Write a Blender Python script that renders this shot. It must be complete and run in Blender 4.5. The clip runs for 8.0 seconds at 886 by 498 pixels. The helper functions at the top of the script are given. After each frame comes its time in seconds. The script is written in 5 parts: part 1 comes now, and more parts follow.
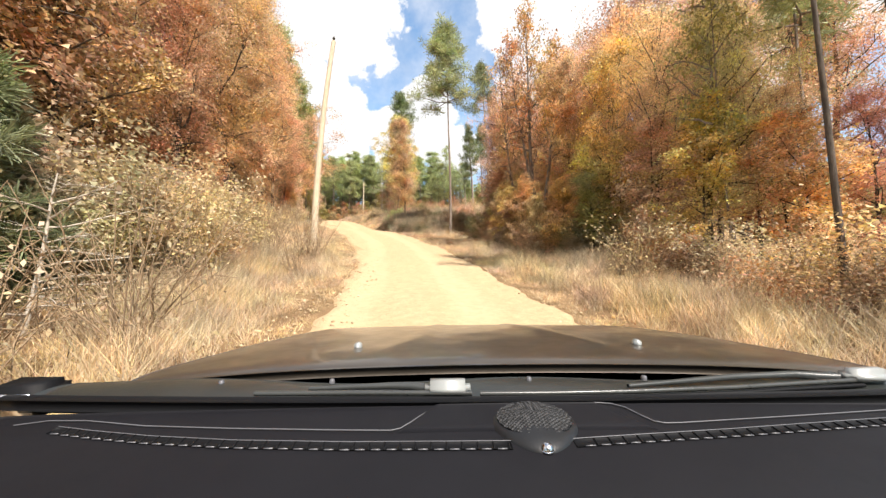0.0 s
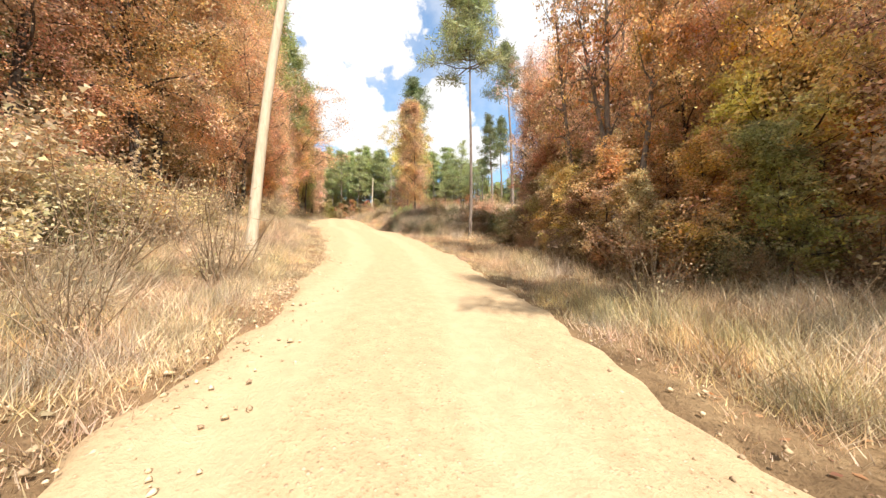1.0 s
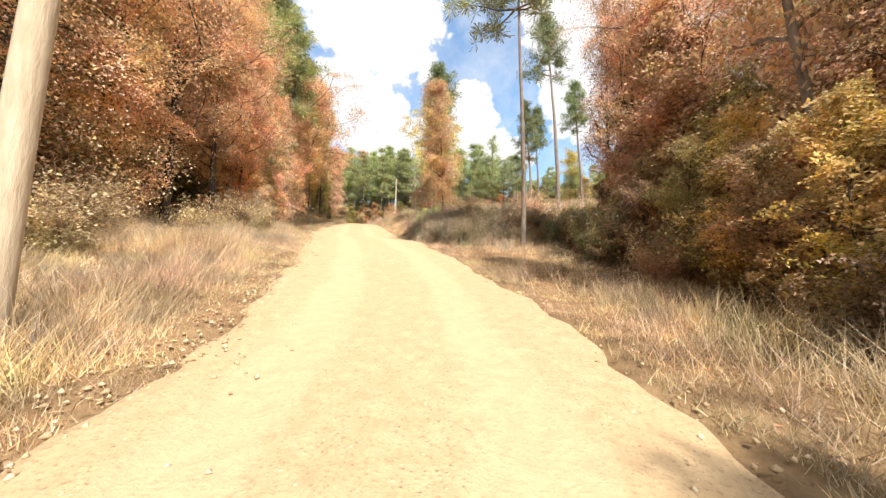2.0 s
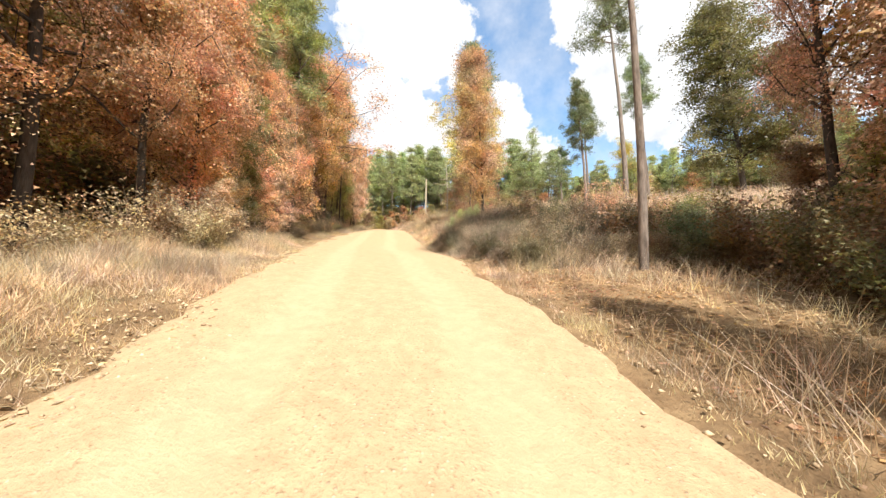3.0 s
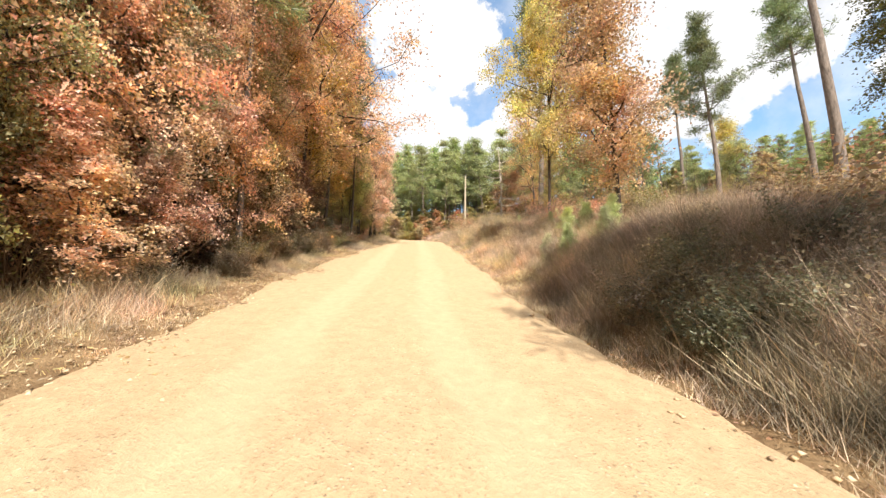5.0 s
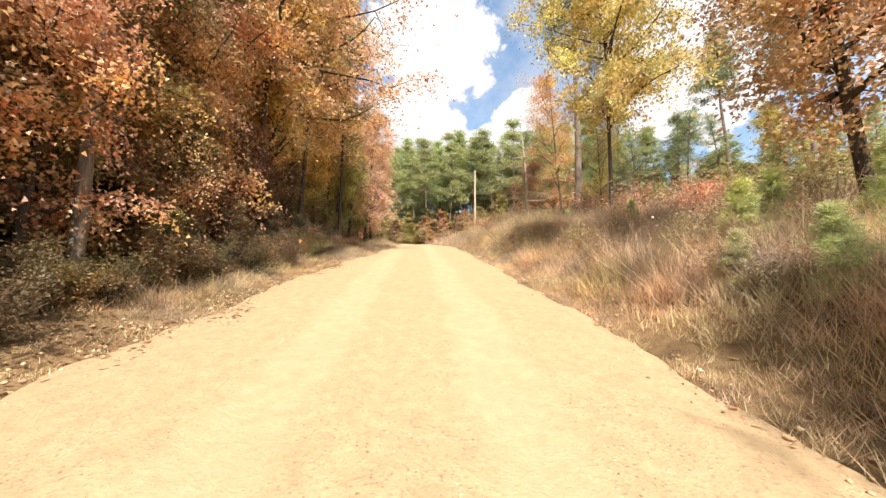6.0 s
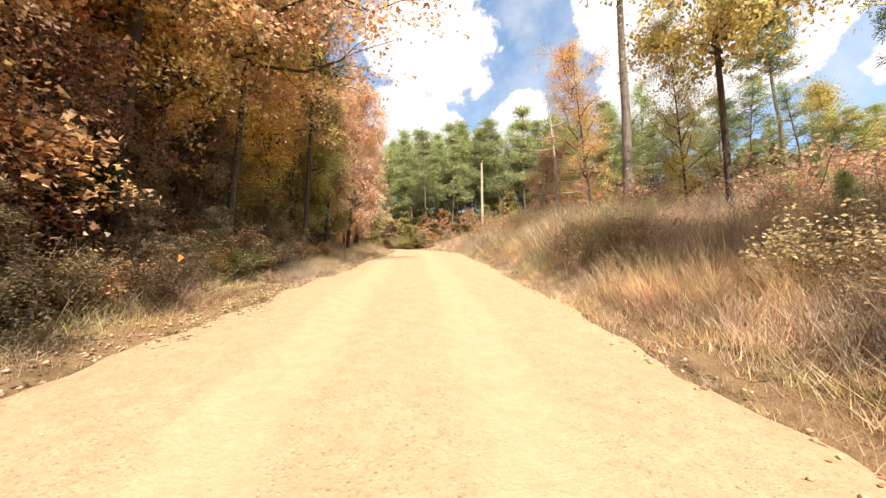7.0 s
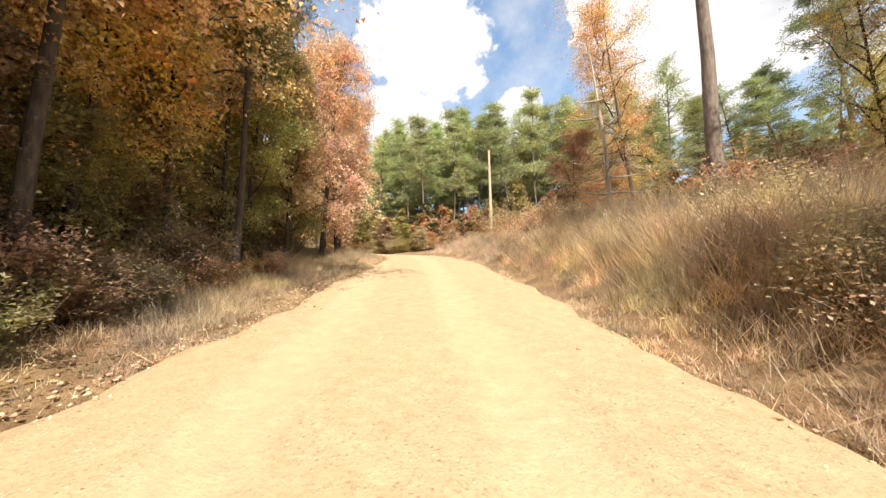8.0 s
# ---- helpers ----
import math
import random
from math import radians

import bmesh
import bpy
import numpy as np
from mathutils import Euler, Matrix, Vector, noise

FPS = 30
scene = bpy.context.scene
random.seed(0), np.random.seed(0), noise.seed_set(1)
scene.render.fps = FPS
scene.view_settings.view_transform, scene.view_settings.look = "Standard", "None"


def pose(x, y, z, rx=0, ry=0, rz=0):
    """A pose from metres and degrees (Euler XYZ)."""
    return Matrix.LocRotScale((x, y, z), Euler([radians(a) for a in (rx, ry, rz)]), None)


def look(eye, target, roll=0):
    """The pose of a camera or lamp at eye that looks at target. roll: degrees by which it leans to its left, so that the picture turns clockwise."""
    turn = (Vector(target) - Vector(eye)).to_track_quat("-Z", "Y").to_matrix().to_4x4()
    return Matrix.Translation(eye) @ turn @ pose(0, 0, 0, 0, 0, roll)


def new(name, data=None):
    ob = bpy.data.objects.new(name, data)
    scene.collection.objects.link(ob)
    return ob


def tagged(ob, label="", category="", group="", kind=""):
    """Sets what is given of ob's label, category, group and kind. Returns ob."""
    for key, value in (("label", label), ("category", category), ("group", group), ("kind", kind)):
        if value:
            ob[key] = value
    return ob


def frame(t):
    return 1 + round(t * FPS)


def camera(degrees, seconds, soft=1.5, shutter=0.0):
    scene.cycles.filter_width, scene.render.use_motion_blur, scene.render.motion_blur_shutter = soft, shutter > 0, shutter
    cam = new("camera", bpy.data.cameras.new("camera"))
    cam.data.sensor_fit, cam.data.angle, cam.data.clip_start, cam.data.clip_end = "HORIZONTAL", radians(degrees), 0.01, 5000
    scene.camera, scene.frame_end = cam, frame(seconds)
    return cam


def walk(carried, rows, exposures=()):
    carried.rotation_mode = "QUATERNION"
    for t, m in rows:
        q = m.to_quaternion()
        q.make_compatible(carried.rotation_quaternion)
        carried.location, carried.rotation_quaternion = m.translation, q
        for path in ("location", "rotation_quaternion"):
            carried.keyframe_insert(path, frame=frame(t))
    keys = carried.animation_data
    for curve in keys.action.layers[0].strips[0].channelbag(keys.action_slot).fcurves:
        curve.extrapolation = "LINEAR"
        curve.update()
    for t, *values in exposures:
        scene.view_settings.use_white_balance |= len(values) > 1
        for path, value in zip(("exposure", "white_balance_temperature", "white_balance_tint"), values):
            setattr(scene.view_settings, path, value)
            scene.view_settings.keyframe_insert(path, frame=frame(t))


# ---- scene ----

# ---- camera and its walk ----
cam = camera(106.0, 8.0, soft=1.4)
PATH = [
    (0, (0.0, 0.0, 1.38), (-0.206, 1.982, 1.556), 0.0),
    (0.5, (-0.346, 2.88, 1.787), (-0.578, 4.859, 1.961), 0.79),
    (1, (-0.854, 5.767, 2.245), (-1.137, 7.739, 2.427), 1.39),
    (1.5, (-1.558, 8.647, 2.806), (-1.912, 10.606, 2.994), 1.40),
    (3, (-4.139, 16.982, 4.475), (-4.764, 18.87, 4.686), 1.00),
    (3.5, (-5.336, 19.529, 5.076), (-6.042, 21.388, 5.294), 1.30),
    (4, (-6.608, 21.87, 5.665), (-7.367, 23.707, 5.887), 1.75),
    (4.5, (-7.956, 24.155, 6.209), (-8.732, 25.984, 6.44), 1.32),
    (6, (-12.295, 31.094, 7.511), (-13.079, 32.916, 7.771), 0.56),
    (6.5, (-13.539, 33.43, 8.019), (-14.319, 35.253, 8.284), 0.34),
    (7, (-14.661, 35.704, 8.521), (-15.439, 37.527, 8.79), 0.07),
    (7.5, (-15.775, 37.808, 8.994), (-16.543, 39.636, 9.263), 0.12),
    (8, (-16.888, 39.937, 9.486), (-17.653, 41.766, 9.75), -0.86),
]
walk(cam, [(t, look(eye, target, roll)) for t, eye, target, roll in PATH],
     exposures=[(0, 0.85, 6650, 11), (1.5, 0.85, 6650, 11), (3, 0.83, 6520, 10), (4.5, 0.82, 6520, 10), (6, 0.78, 6850, 12), (8, 0.80, 6850, 12)])

# ---- world, sun, exposure ----
SUN_AZ, SUN_EL = -54.0, 48.0        # degrees from +x towards +y, and above the level
toward = Vector((math.cos(radians(SUN_AZ)) * math.cos(radians(SUN_EL)), math.sin(radians(SUN_AZ)) * math.cos(radians(SUN_EL)), math.sin(radians(SUN_EL))))
sun_data = bpy.data.lights.new("sun", "SUN")
sun_data.energy, sun_data.angle, sun_data.color = 5.0, radians(0.55), (1.0, 0.945, 0.875)
sun = new("sun", sun_data)
sun.matrix_world = look(toward * 100, (0, 0, 0))


class Net:
    """A short way to write node trees."""

    def __init__(self, tree):
        self.tree = tree
        tree.nodes.clear()

    def add(self, kind, inputs=None, operation=None, blend=None, smooth=False, clamp=False):
        node = self.tree.nodes.new(kind)
        if operation:
            node.operation = operation
        if blend:
            node.data_type, node.blend_type = "RGBA", blend
        if smooth:
            node.interpolation_type = "SMOOTHSTEP"
        if clamp:
            node.use_clamp = True
        for key, value in (inputs or {}).items():
            if isinstance(value, bpy.types.NodeSocket):
                self.tree.links.new(value, node.inputs[key])
            else:
                node.inputs[key].default_value = value
        return node

    def math(self, op, a, b=0.0, c=0.0, clamp=False):
        return self.add("ShaderNodeMath", {0: a, 1: b, 2: c}, operation=op, clamp=clamp).outputs[0]

    def noise(self, vector, scale, detail=4.0, rough=0.55):
        return self.add("ShaderNodeTexNoise", {"Vector": vector, "Scale": scale, "Detail": detail, "Roughness": rough}).outputs[0]

    def ramp(self, value, stops):
        node = self.add("ShaderNodeValToRGB", {0: value})
        el = node.color_ramp.elements
        while len(el) < len(stops):
            el.new(0.5)
        for e, (p, c) in zip(el, stops):
            e.position, e.color = p, (*c, 1) if len(c) == 3 else c
        return node.outputs[0]

    def mix(self, a, b, fac, blend="MIX"):
        node = self.add("ShaderNodeMix", blend=blend)
        for i, v in ((0, fac), (6, a), (7, b)):
            if isinstance(v, bpy.types.NodeSocket):
                self.tree.links.new(v, node.inputs[i])
            else:
                node.inputs[i].default_value = v if i == 0 else (*v, 1)
        return node.outputs[2]


world = bpy.data.worlds.new("sky")
scene.world = world
world.use_nodes = True
w = Net(world.node_tree)
sky = w.add("ShaderNodeTexSky")
sky.sky_type, sky.sun_disc, sky.sun_elevation, sky.sun_rotation = "NISHITA", False, radians(SUN_EL), radians(90 - SUN_AZ)
sky.dust_density, sky.ozone_density = 1.0, 1.0
way = w.add("ShaderNodeTexCoord").outputs["Generated"]
# cumulus: soft heaps about a few bearings, their edges broken up by noise, and a thin veil between them
heaps = None
for yaw, el, size, weight in ((25.5, 39, 11.5, 1.0), (25, 50, 11, 1.0), (29, 28, 9.5, 1.0), (23, 23, 6, 0.9), (9, 27, 6.5, 1.0), (14, 23, 6, 1.0), (3, 21, 6, 0.8), (-10, 39, 9, 1.0), (-14, 29, 11, 1.0), (-23, 33, 12, 1.0), (-20, 46, 12, 1.0), (44, 22, 9, 0.9), (-38, 24, 8, 0.8),
                              (-55, 36, 18, 0.9), (75, 40, 22, 0.9), (125, 40, 35, 1.0), (-120, 45, 40, 1.0), (180, 30, 32, 1.0), (0, 78, 18, 0.9)):
    v = (-math.sin(radians(yaw)) * math.cos(radians(el)), math.cos(radians(yaw)) * math.cos(radians(el)), math.sin(radians(el)))
    dot = w.add("ShaderNodeVectorMath", {0: way, 1: v}, operation="DOT_PRODUCT").outputs["Value"]
    heap = w.math("MULTIPLY", w.add("ShaderNodeMapRange", {0: dot, 1: math.cos(radians(size)), 2: math.cos(radians(size * 0.3))}).outputs[0], weight)
    heaps = heap if heaps is None else w.math("MAXIMUM", heaps, heap)
puffs = w.math("ADD", w.math("MULTIPLY", w.noise(way, 6.0, 9.0, 0.6), 0.55), w.math("MULTIPLY", w.noise(way, 19.0, 8.0, 0.62), 0.45))
cover = w.math("ADD", heaps, w.math("MULTIPLY", w.math("SUBTRACT", puffs, 0.5), 2.6))
cover = w.add("ShaderNodeMapRange", {0: cover, 1: 0.26, 2: 0.50}, smooth=True).outputs[0]
veil = w.add("ShaderNodeMapRange", {0: w.noise(way, 8.0, 7.0, 0.6), 1: 0.35, 2: 0.7, 3: 0.06, 4: 0.5}).outputs[0]
cover = w.math("MAXIMUM", cover, veil)
shade = w.math("ADD", w.noise(way, 7.0, 8.0, 0.6), w.math("MULTIPLY", cover, 0.12))
white = w.ramp(shade, ((0.38, (0.70, 0.74, 0.81)), (0.60, (0.97, 0.98, 1.0))))
clear = w.mix(sky.outputs[0], (0.74, 1.06, 1.16), 1.0, "MULTIPLY")
blue = w.add("ShaderNodeBackground", {"Color": clear, "Strength": 0.15})
cloud = w.add("ShaderNodeBackground", {"Color": white, "Strength": 0.66})
both = w.add("ShaderNodeMixShader", {0: cover, 1: blue.outputs[0], 2: cloud.outputs[0]})
w.add("ShaderNodeOutputWorld", {0: both.outputs[0]})


# ---- materials ----
def material(name):
    m = bpy.data.materials.new(name)
    m.use_nodes = True
    return m, Net(m.node_tree)


def finish(n, colour, rough=0.8, metal=0.0, bump=None, strength=0.3, distance=0.02, coat=0.0, specular=0.5):
    inputs = {"Base Color": colour, "Roughness": rough, "Metallic": metal, "Coat Weight": coat, "Specular IOR Level": specular}
    if bump is not None:
        inputs["Normal"] = n.add("ShaderNodeBump", {"Height": bump, "Strength": strength, "Distance": distance}).outputs[0]
    n.add("ShaderNodeOutputMaterial", {0: n.add("ShaderNodeBsdfPrincipled", inputs).outputs[0]})


def at(n):
    return n.add("ShaderNodeNewGeometry").outputs["Position"]


def leafy(name, spread=0.24, through_light=0.5, patchy=False):
    """Foliage: the object's colour, varied leaf by leaf, with light shining through."""
    m, n = material(name)
    own = n.add("ShaderNodeObjectInfo")
    island = n.add("ShaderNodeNewGeometry").outputs["Random Per Island"]
    level = n.math("MULTIPLY_ADD", island, 2 * spread, 1 - spread)
    hue = n.math("MULTIPLY_ADD", n.math("FRACT", n.math("MULTIPLY", island, 37.7)), 0.035, 0.485)
    patch = n.noise(at(n), 0.8, 4.0)
    hue = n.math("ADD", hue, n.math("MULTIPLY", n.math("SUBTRACT", patch, 0.47), 0.14))
    level = n.math("MULTIPLY", level, n.add("ShaderNodeMapRange", {0: n.noise(at(n), 1.7, 3.0), 1: 0.3, 2: 0.7, 3: 0.6, 4: 1.42}).outputs[0])
    if patchy:
        level = n.math("MULTIPLY", level, n.add("ShaderNodeMapRange", {0: n.noise(at(n), 1.1, 6.0, 0.7), 1: 0.36, 2: 0.62, 3: 0.55, 4: 1.2}).outputs[0])
    shift = n.add("ShaderNodeHueSaturation", {"Hue": hue, "Saturation": n.math("MULTIPLY", n.math("MULTIPLY_ADD", n.math("FRACT", n.math("MULTIPLY", island, 91.3)), 0.3, 0.8), n.add("ShaderNodeMapRange", {0: n.noise(at(n), 0.55, 4.0), 1: 0.35, 2: 0.65, 3: 0.84, 4: 1.15}).outputs[0]), "Value": level, "Color": own.outputs["Color"]}).outputs[0]
    diffuse = n.add("ShaderNodeBsdfPrincipled", {"Base Color": shift, "Roughness": 0.48, "Specular IOR Level": 0.45})
    glow = n.add("ShaderNodeBsdfTranslucent", {"Color": shift})
    both = n.add("ShaderNodeMixShader", {0: through_light, 1: diffuse.outputs[0], 2: glow.outputs[0]})
    n.add("ShaderNodeOutputMaterial", {0: both.outputs[0]})
    return m


LEAF = leafy("autumn_leaves", 0.36, 0.46)
NEEDLE = leafy("pine_needles", 0.3, 0.3)
GRASS = leafy("dry_grass", 0.35, 0.3, True)


def bark(name, dark, light, scale):
    m, n = material(name)
    p = n.add("ShaderNodeMapping", {"Vector": at(n), "Scale": (scale, scale, scale * 0.22)}).outputs[0]
    a = n.noise(p, 3.0, 6.0, 0.65)
    b = n.noise(at(n), 0.7, 3.0)
    c = n.mix(n.ramp(a, ((0.3, dark), (0.7, light))), dark, n.math("MULTIPLY", b, 0.5))
    finish(n, c, 0.9, bump=a, strength=0.8, distance=0.03, specular=0.2)
    return m


BARK = bark("oak_bark", (0.04, 0.031, 0.025), (0.145, 0.115, 0.09), 5)
PINE_BARK = bark("pine_bark", (0.10, 0.08, 0.065), (0.37, 0.30, 0.245), 4)
STEM = bark("dry_stems", (0.22, 0.15, 0.09), (0.44, 0.32, 0.20), 6)
DEAD_WOOD = bark("bleached_wood", (0.34, 0.28, 0.22), (0.64, 0.56, 0.46), 6)
POLE_WOOD = bark("pole_wood", (0.42, 0.33, 0.23), (0.62, 0.53, 0.4), 5)


def road_material():
    m, n = material("sandy_dirt")
    p = at(n)
    d = n.add("ShaderNodeAttribute")
    d.attribute_name = "across"
    d = n.math("ADD", d.outputs["Fac"], n.math("MULTIPLY", n.math("SUBTRACT", n.noise(p, 0.5, 3), 0.5), 0.5))
    big, mid, fine = n.noise(p, 0.35, 4), n.noise(p, 6.0, 7, .7), n.noise(p, 34, 5, .7)
    c = n.ramp(mid, ((0.3, (0.37, 0.265, 0.155)), (0.7, (0.52, 0.39, 0.235))))
    c = n.mix(c, (0.50, 0.345, 0.19), n.math("MULTIPLY", big, 0.5))
    # packed wheel tracks, loose gravel between and beside them
    track = None
    for mid_line in (-1.15, 0.75):
        away = n.math("ABSOLUTE", n.math("SUBTRACT", d, mid_line))
        one = n.add("ShaderNodeMapRange", {0: away, 1: 0.18, 2: 0.5, 3: 1.0, 4: 0.0}, smooth=True).outputs[0]
        track = one if track is None else n.math("MAXIMUM", track, one)
    c = n.mix(c, (0.56, 0.43, 0.275), n.math("MULTIPLY", track, 0.25))
    loose = n.math("SUBTRACT", 1.0, n.math("MULTIPLY", track, 0.75))
    c = n.mix(c, (0.26, 0.18, 0.10), n.math("MULTIPLY", n.add("ShaderNodeMapRange", {0: fine, 1: .54, 2: .70}).outputs[0], loose))
    cell = n.add("ShaderNodeTexVoronoi", {"Vector": p, "Scale": 22.0})
    pebble = n.math("MULTIPLY", n.math("MULTIPLY", n.add("ShaderNodeMapRange", {0: cell.outputs["Distance"], 1: 0.16, 2: 0.26, 3: 1.0, 4: 0.0}).outputs[0], loose), n.math("GREATER_THAN", n.noise(p, 5.0, 3), 0.5))
    c = n.mix(c, n.ramp(n.add("ShaderNodeSeparateColor", {0: cell.outputs["Color"]}).outputs[0], ((0.0, (0.25, 0.17, 0.10)), (1.0, (0.62, 0.5, 0.35)))), n.math("MULTIPLY", pebble, 0.8))
    height = n.math("ADD", n.math("ADD", fine, n.math("MULTIPLY", mid, 2.0)), n.math("MULTIPLY", pebble, 0.8))
    finish(n, c, 0.95, bump=height, strength=0.55, distance=0.03, specular=0.15)
    return m


def ground_material():
    m, n = material("leaf_litter_ground")
    p = at(n)
    big, mid, fine = n.noise(p, 0.25, 4), n.noise(p, 1.7, 6, .65), n.noise(p, 18, 6, .7)
    c = n.ramp(mid, ((0.28, (0.12, 0.075, 0.04)), (0.5, (0.26, 0.17, 0.09)), (0.72, (0.40, 0.28, 0.15))))
    c = n.mix(c, (0.34, 0.20, 0.11), n.add("ShaderNodeMapRange", {0: big, 1: .5, 2: .75}).outputs[0])
    c = n.mix(c, (0.08, 0.055, 0.03), n.add("ShaderNodeMapRange", {0: fine, 1: .58, 2: .75}).outputs[0])
    finish(n, c, 0.95, bump=n.math("ADD", fine, mid), strength=0.9, distance=0.06, specular=0.1)
    return m


ROAD, SOIL = road_material(), ground_material()


def stone_material():
    m, n = material("road_gravel")
    r = n.add("ShaderNodeNewGeometry").outputs["Random Per Island"]
    finish(n, n.ramp(r, ((0.0, (0.30, 0.21, 0.13)), (0.6, (0.50, 0.37, 0.22)), (1.0, (0.62, 0.5, 0.34)))), 0.9, bump=n.noise(at(n), 40), specular=0.2)
    return m


STONE = stone_material()

# ---- the lie of the land ----
# the drive's line: x, y and height of the track
LINE = [(0.9, -40, -3.2), (0.9, -20, -1.6), (0.6, -8, -0.65), (0, 0, 0), (-0.346, 2.88, 0.41), (-0.854, 5.767, 0.865), (-1.558, 8.647, 1.426),
        (-2.75, 12.9, 2.25), (-4.139, 16.982, 3.095), (-5.336, 19.529, 3.696), (-6.608, 21.87, 4.285), (-7.956, 24.155, 4.829), (-10.1, 27.7, 5.55),
        (-12.295, 31.094, 6.131), (-14.661, 35.704, 7.141), (-16.888, 39.937, 8.106), (-19.2, 44.4, 9.1), (-21.6, 48.8, 10.1), (-24.3, 53.2, 11.05),
        (-28.2, 57.6, 11.9), (-33.6, 61.2, 12.6), (-41, 63.6, 13.2), (-52, 65, 13.8), (-75, 66, 14.6)]


def spline(points, n=8):
    p = np.array(points, float)
    e = np.vstack([2 * p[0] - p[1], p, 2 * p[-1] - p[-2]])
    out = []
    for i in range(1, len(e) - 2):
        a, b, c, d = e[i - 1 : i + 3]
        for k in range(n):
            u = k / n
            out.append(0.5 * (2 * b + (c - a) * u + (2 * a - 5 * b + 4 * c - d) * u * u + (3 * b - a - 3 * c + d) * u**3))
    return np.array(out + [p[-1]])


TRACK = spline(LINE)
AHEAD = np.gradient(TRACK[:, :2], axis=0)
AHEAD /= np.linalg.norm(AHEAD, axis=1)[:, None]
ALONG = np.r_[0, np.cumsum(np.linalg.norm(np.diff(TRACK[:, :2], axis=0), axis=1))]
ALONG -= ALONG[np.argmin(np.hypot(TRACK[:, 0], TRACK[:, 1]))]


def along(x, y):
    """Metres along the track, metres to its right, and the track's height there."""
    x, y = np.atleast_1d(np.asarray(x, float)), np.atleast_1d(np.asarray(y, float))
    shape, x, y = x.shape, x.ravel(), y.ravel()
    out = np.empty((3, len(x)))
    for a in range(0, len(x), 20000):
        dx, dy = x[a : a + 20000, None] - TRACK[:, 0], y[a : a + 20000, None] - TRACK[:, 1]
        i = np.argmin(dx * dx + dy * dy, axis=1)
        r = np.arange(len(i))
        s = ALONG[i] + dx[r, i] * AHEAD[i, 0] + dy[r, i] * AHEAD[i, 1]
        out[:, a : a + 20000] = s, dx[r, i] * AHEAD[i, 1] - dy[r, i] * AHEAD[i, 0], np.interp(s, ALONG, TRACK[:, 2])
    return [o.reshape(shape) for o in out]


def rise(s, d):
    """How far the land stands over the track's height."""
    flat = np.interp(d, [2.3, 2.7, 3.4, 6, 9, 14, 25, 60, 200], [0, -0.08, 0.0, 0.35, 0.5, 0.7, 1.0, 2, 4])
    bank = np.interp(d, [2.5, 3.0, 3.7, 5, 6.6, 8, 10, 13.5, 21, 33, 60, 200], [0, -0.05, 0.35, 1.0, 1.55, 1.8, 2.1, 2.6, 3.5, 5.2, 7, 9])
    k = np.clip((s - 23) / 11, 0, 1)
    k = k * k * (3 - 2 * k)
    right = flat * (1 - k) + bank * k * (1 - 0.75 * np.clip((s - 58) / 20, 0, 1))
    left = np.interp(-d, [1.8, 2.6, 3.4, 5, 8, 15, 40, 200], [0, -0.03, -0.08, 0.12, 0.25, 0.3, 0.4, 0.5])
    return np.where(d > 0, right, left)


def lumps(x, y):
    return 0.05 * np.sin(x * 1.7 + 1.3 * np.sin(y * 0.9)) * np.sin(y * 1.3 + 0.7 * x) + 0.09 * np.sin(x * 0.43 + y * 0.31) * np.sin(y * 0.37 - x * 0.2)


def road_edges(s):
    left = np.interp(s, [0, 10, 20, 30, 38, 44, 47, 51, 55, 60, 72], [-1.75, -1.8, -2.6, -2.85, -3.5, -3.2, -2.75, -2.1, -1.5, -0.7, -0.5])
    right = np.interp(s, [0, 12, 25, 30, 60, 72], [2.35, 2.1, 2.2, 2.8, 2.7, 3.2])
    return left + 0.07 * np.sin(s * 1.3) + 0.06 * np.sin(s * 4.3 + 1) + 0.04 * np.sin(s * 9.7 + 2 * np.sin(s)), right + 0.07 * np.sin(s * 1.1 + 2) + 0.06 * np.sin(s * 3.7) + 0.04 * np.sin(s * 10.3 + 2 * np.sin(s))


def ground(x, y):
    s, d, z = along(x, y)
    l, r = road_edges(s)
    off = np.clip(np.maximum(l - d, d - r) / 1.5, 0, 1)
    return z + rise(s, d) + lumps(np.asarray(x), np.asarray(y)) * off


def place(s, d):
    """x, y and the ground's height at s metres along the track and d to its right."""
    x, y = (np.interp(s, ALONG, TRACK[:, k]) for k in (0, 1))
    ax, ay = (np.interp(s, ALONG, AHEAD[:, k]) for k in (0, 1))
    x, y = x + ay * d, y - ax * d
    return x, y, ground(x, y).reshape(np.shape(x))


def mesh(name, verts, faces, mat, smooth=False):
    """A mesh from arrays of places and of equal faces."""
    verts, faces = np.asarray(verts, np.float32), np.asarray(faces, np.int32)
    me = bpy.data.meshes.new(name)
    n, k = faces.shape
    me.vertices.add(len(verts))
    me.vertices.foreach_set("co", verts.ravel())
    me.loops.add(n * k)
    me.loops.foreach_set("vertex_index", faces.ravel())
    me.polygons.add(n)
    me.polygons.foreach_set("loop_start", np.arange(0, n * k, k, dtype=np.int32))
    if smooth:
        me.polygons.foreach_set("use_smooth", np.ones(n, bool))
    me.update(calc_edges=True)
    me.materials.append(mat)
    return me


def sheet(nu, nv):
    """The faces of a grid of nu by nv places."""
    i = np.arange((nu - 1) * (nv - 1))
    a = i // (nv - 1) * nv + i % (nv - 1)
    return np.stack([a, a + nv, a + nv + 1, a + 1], 1)


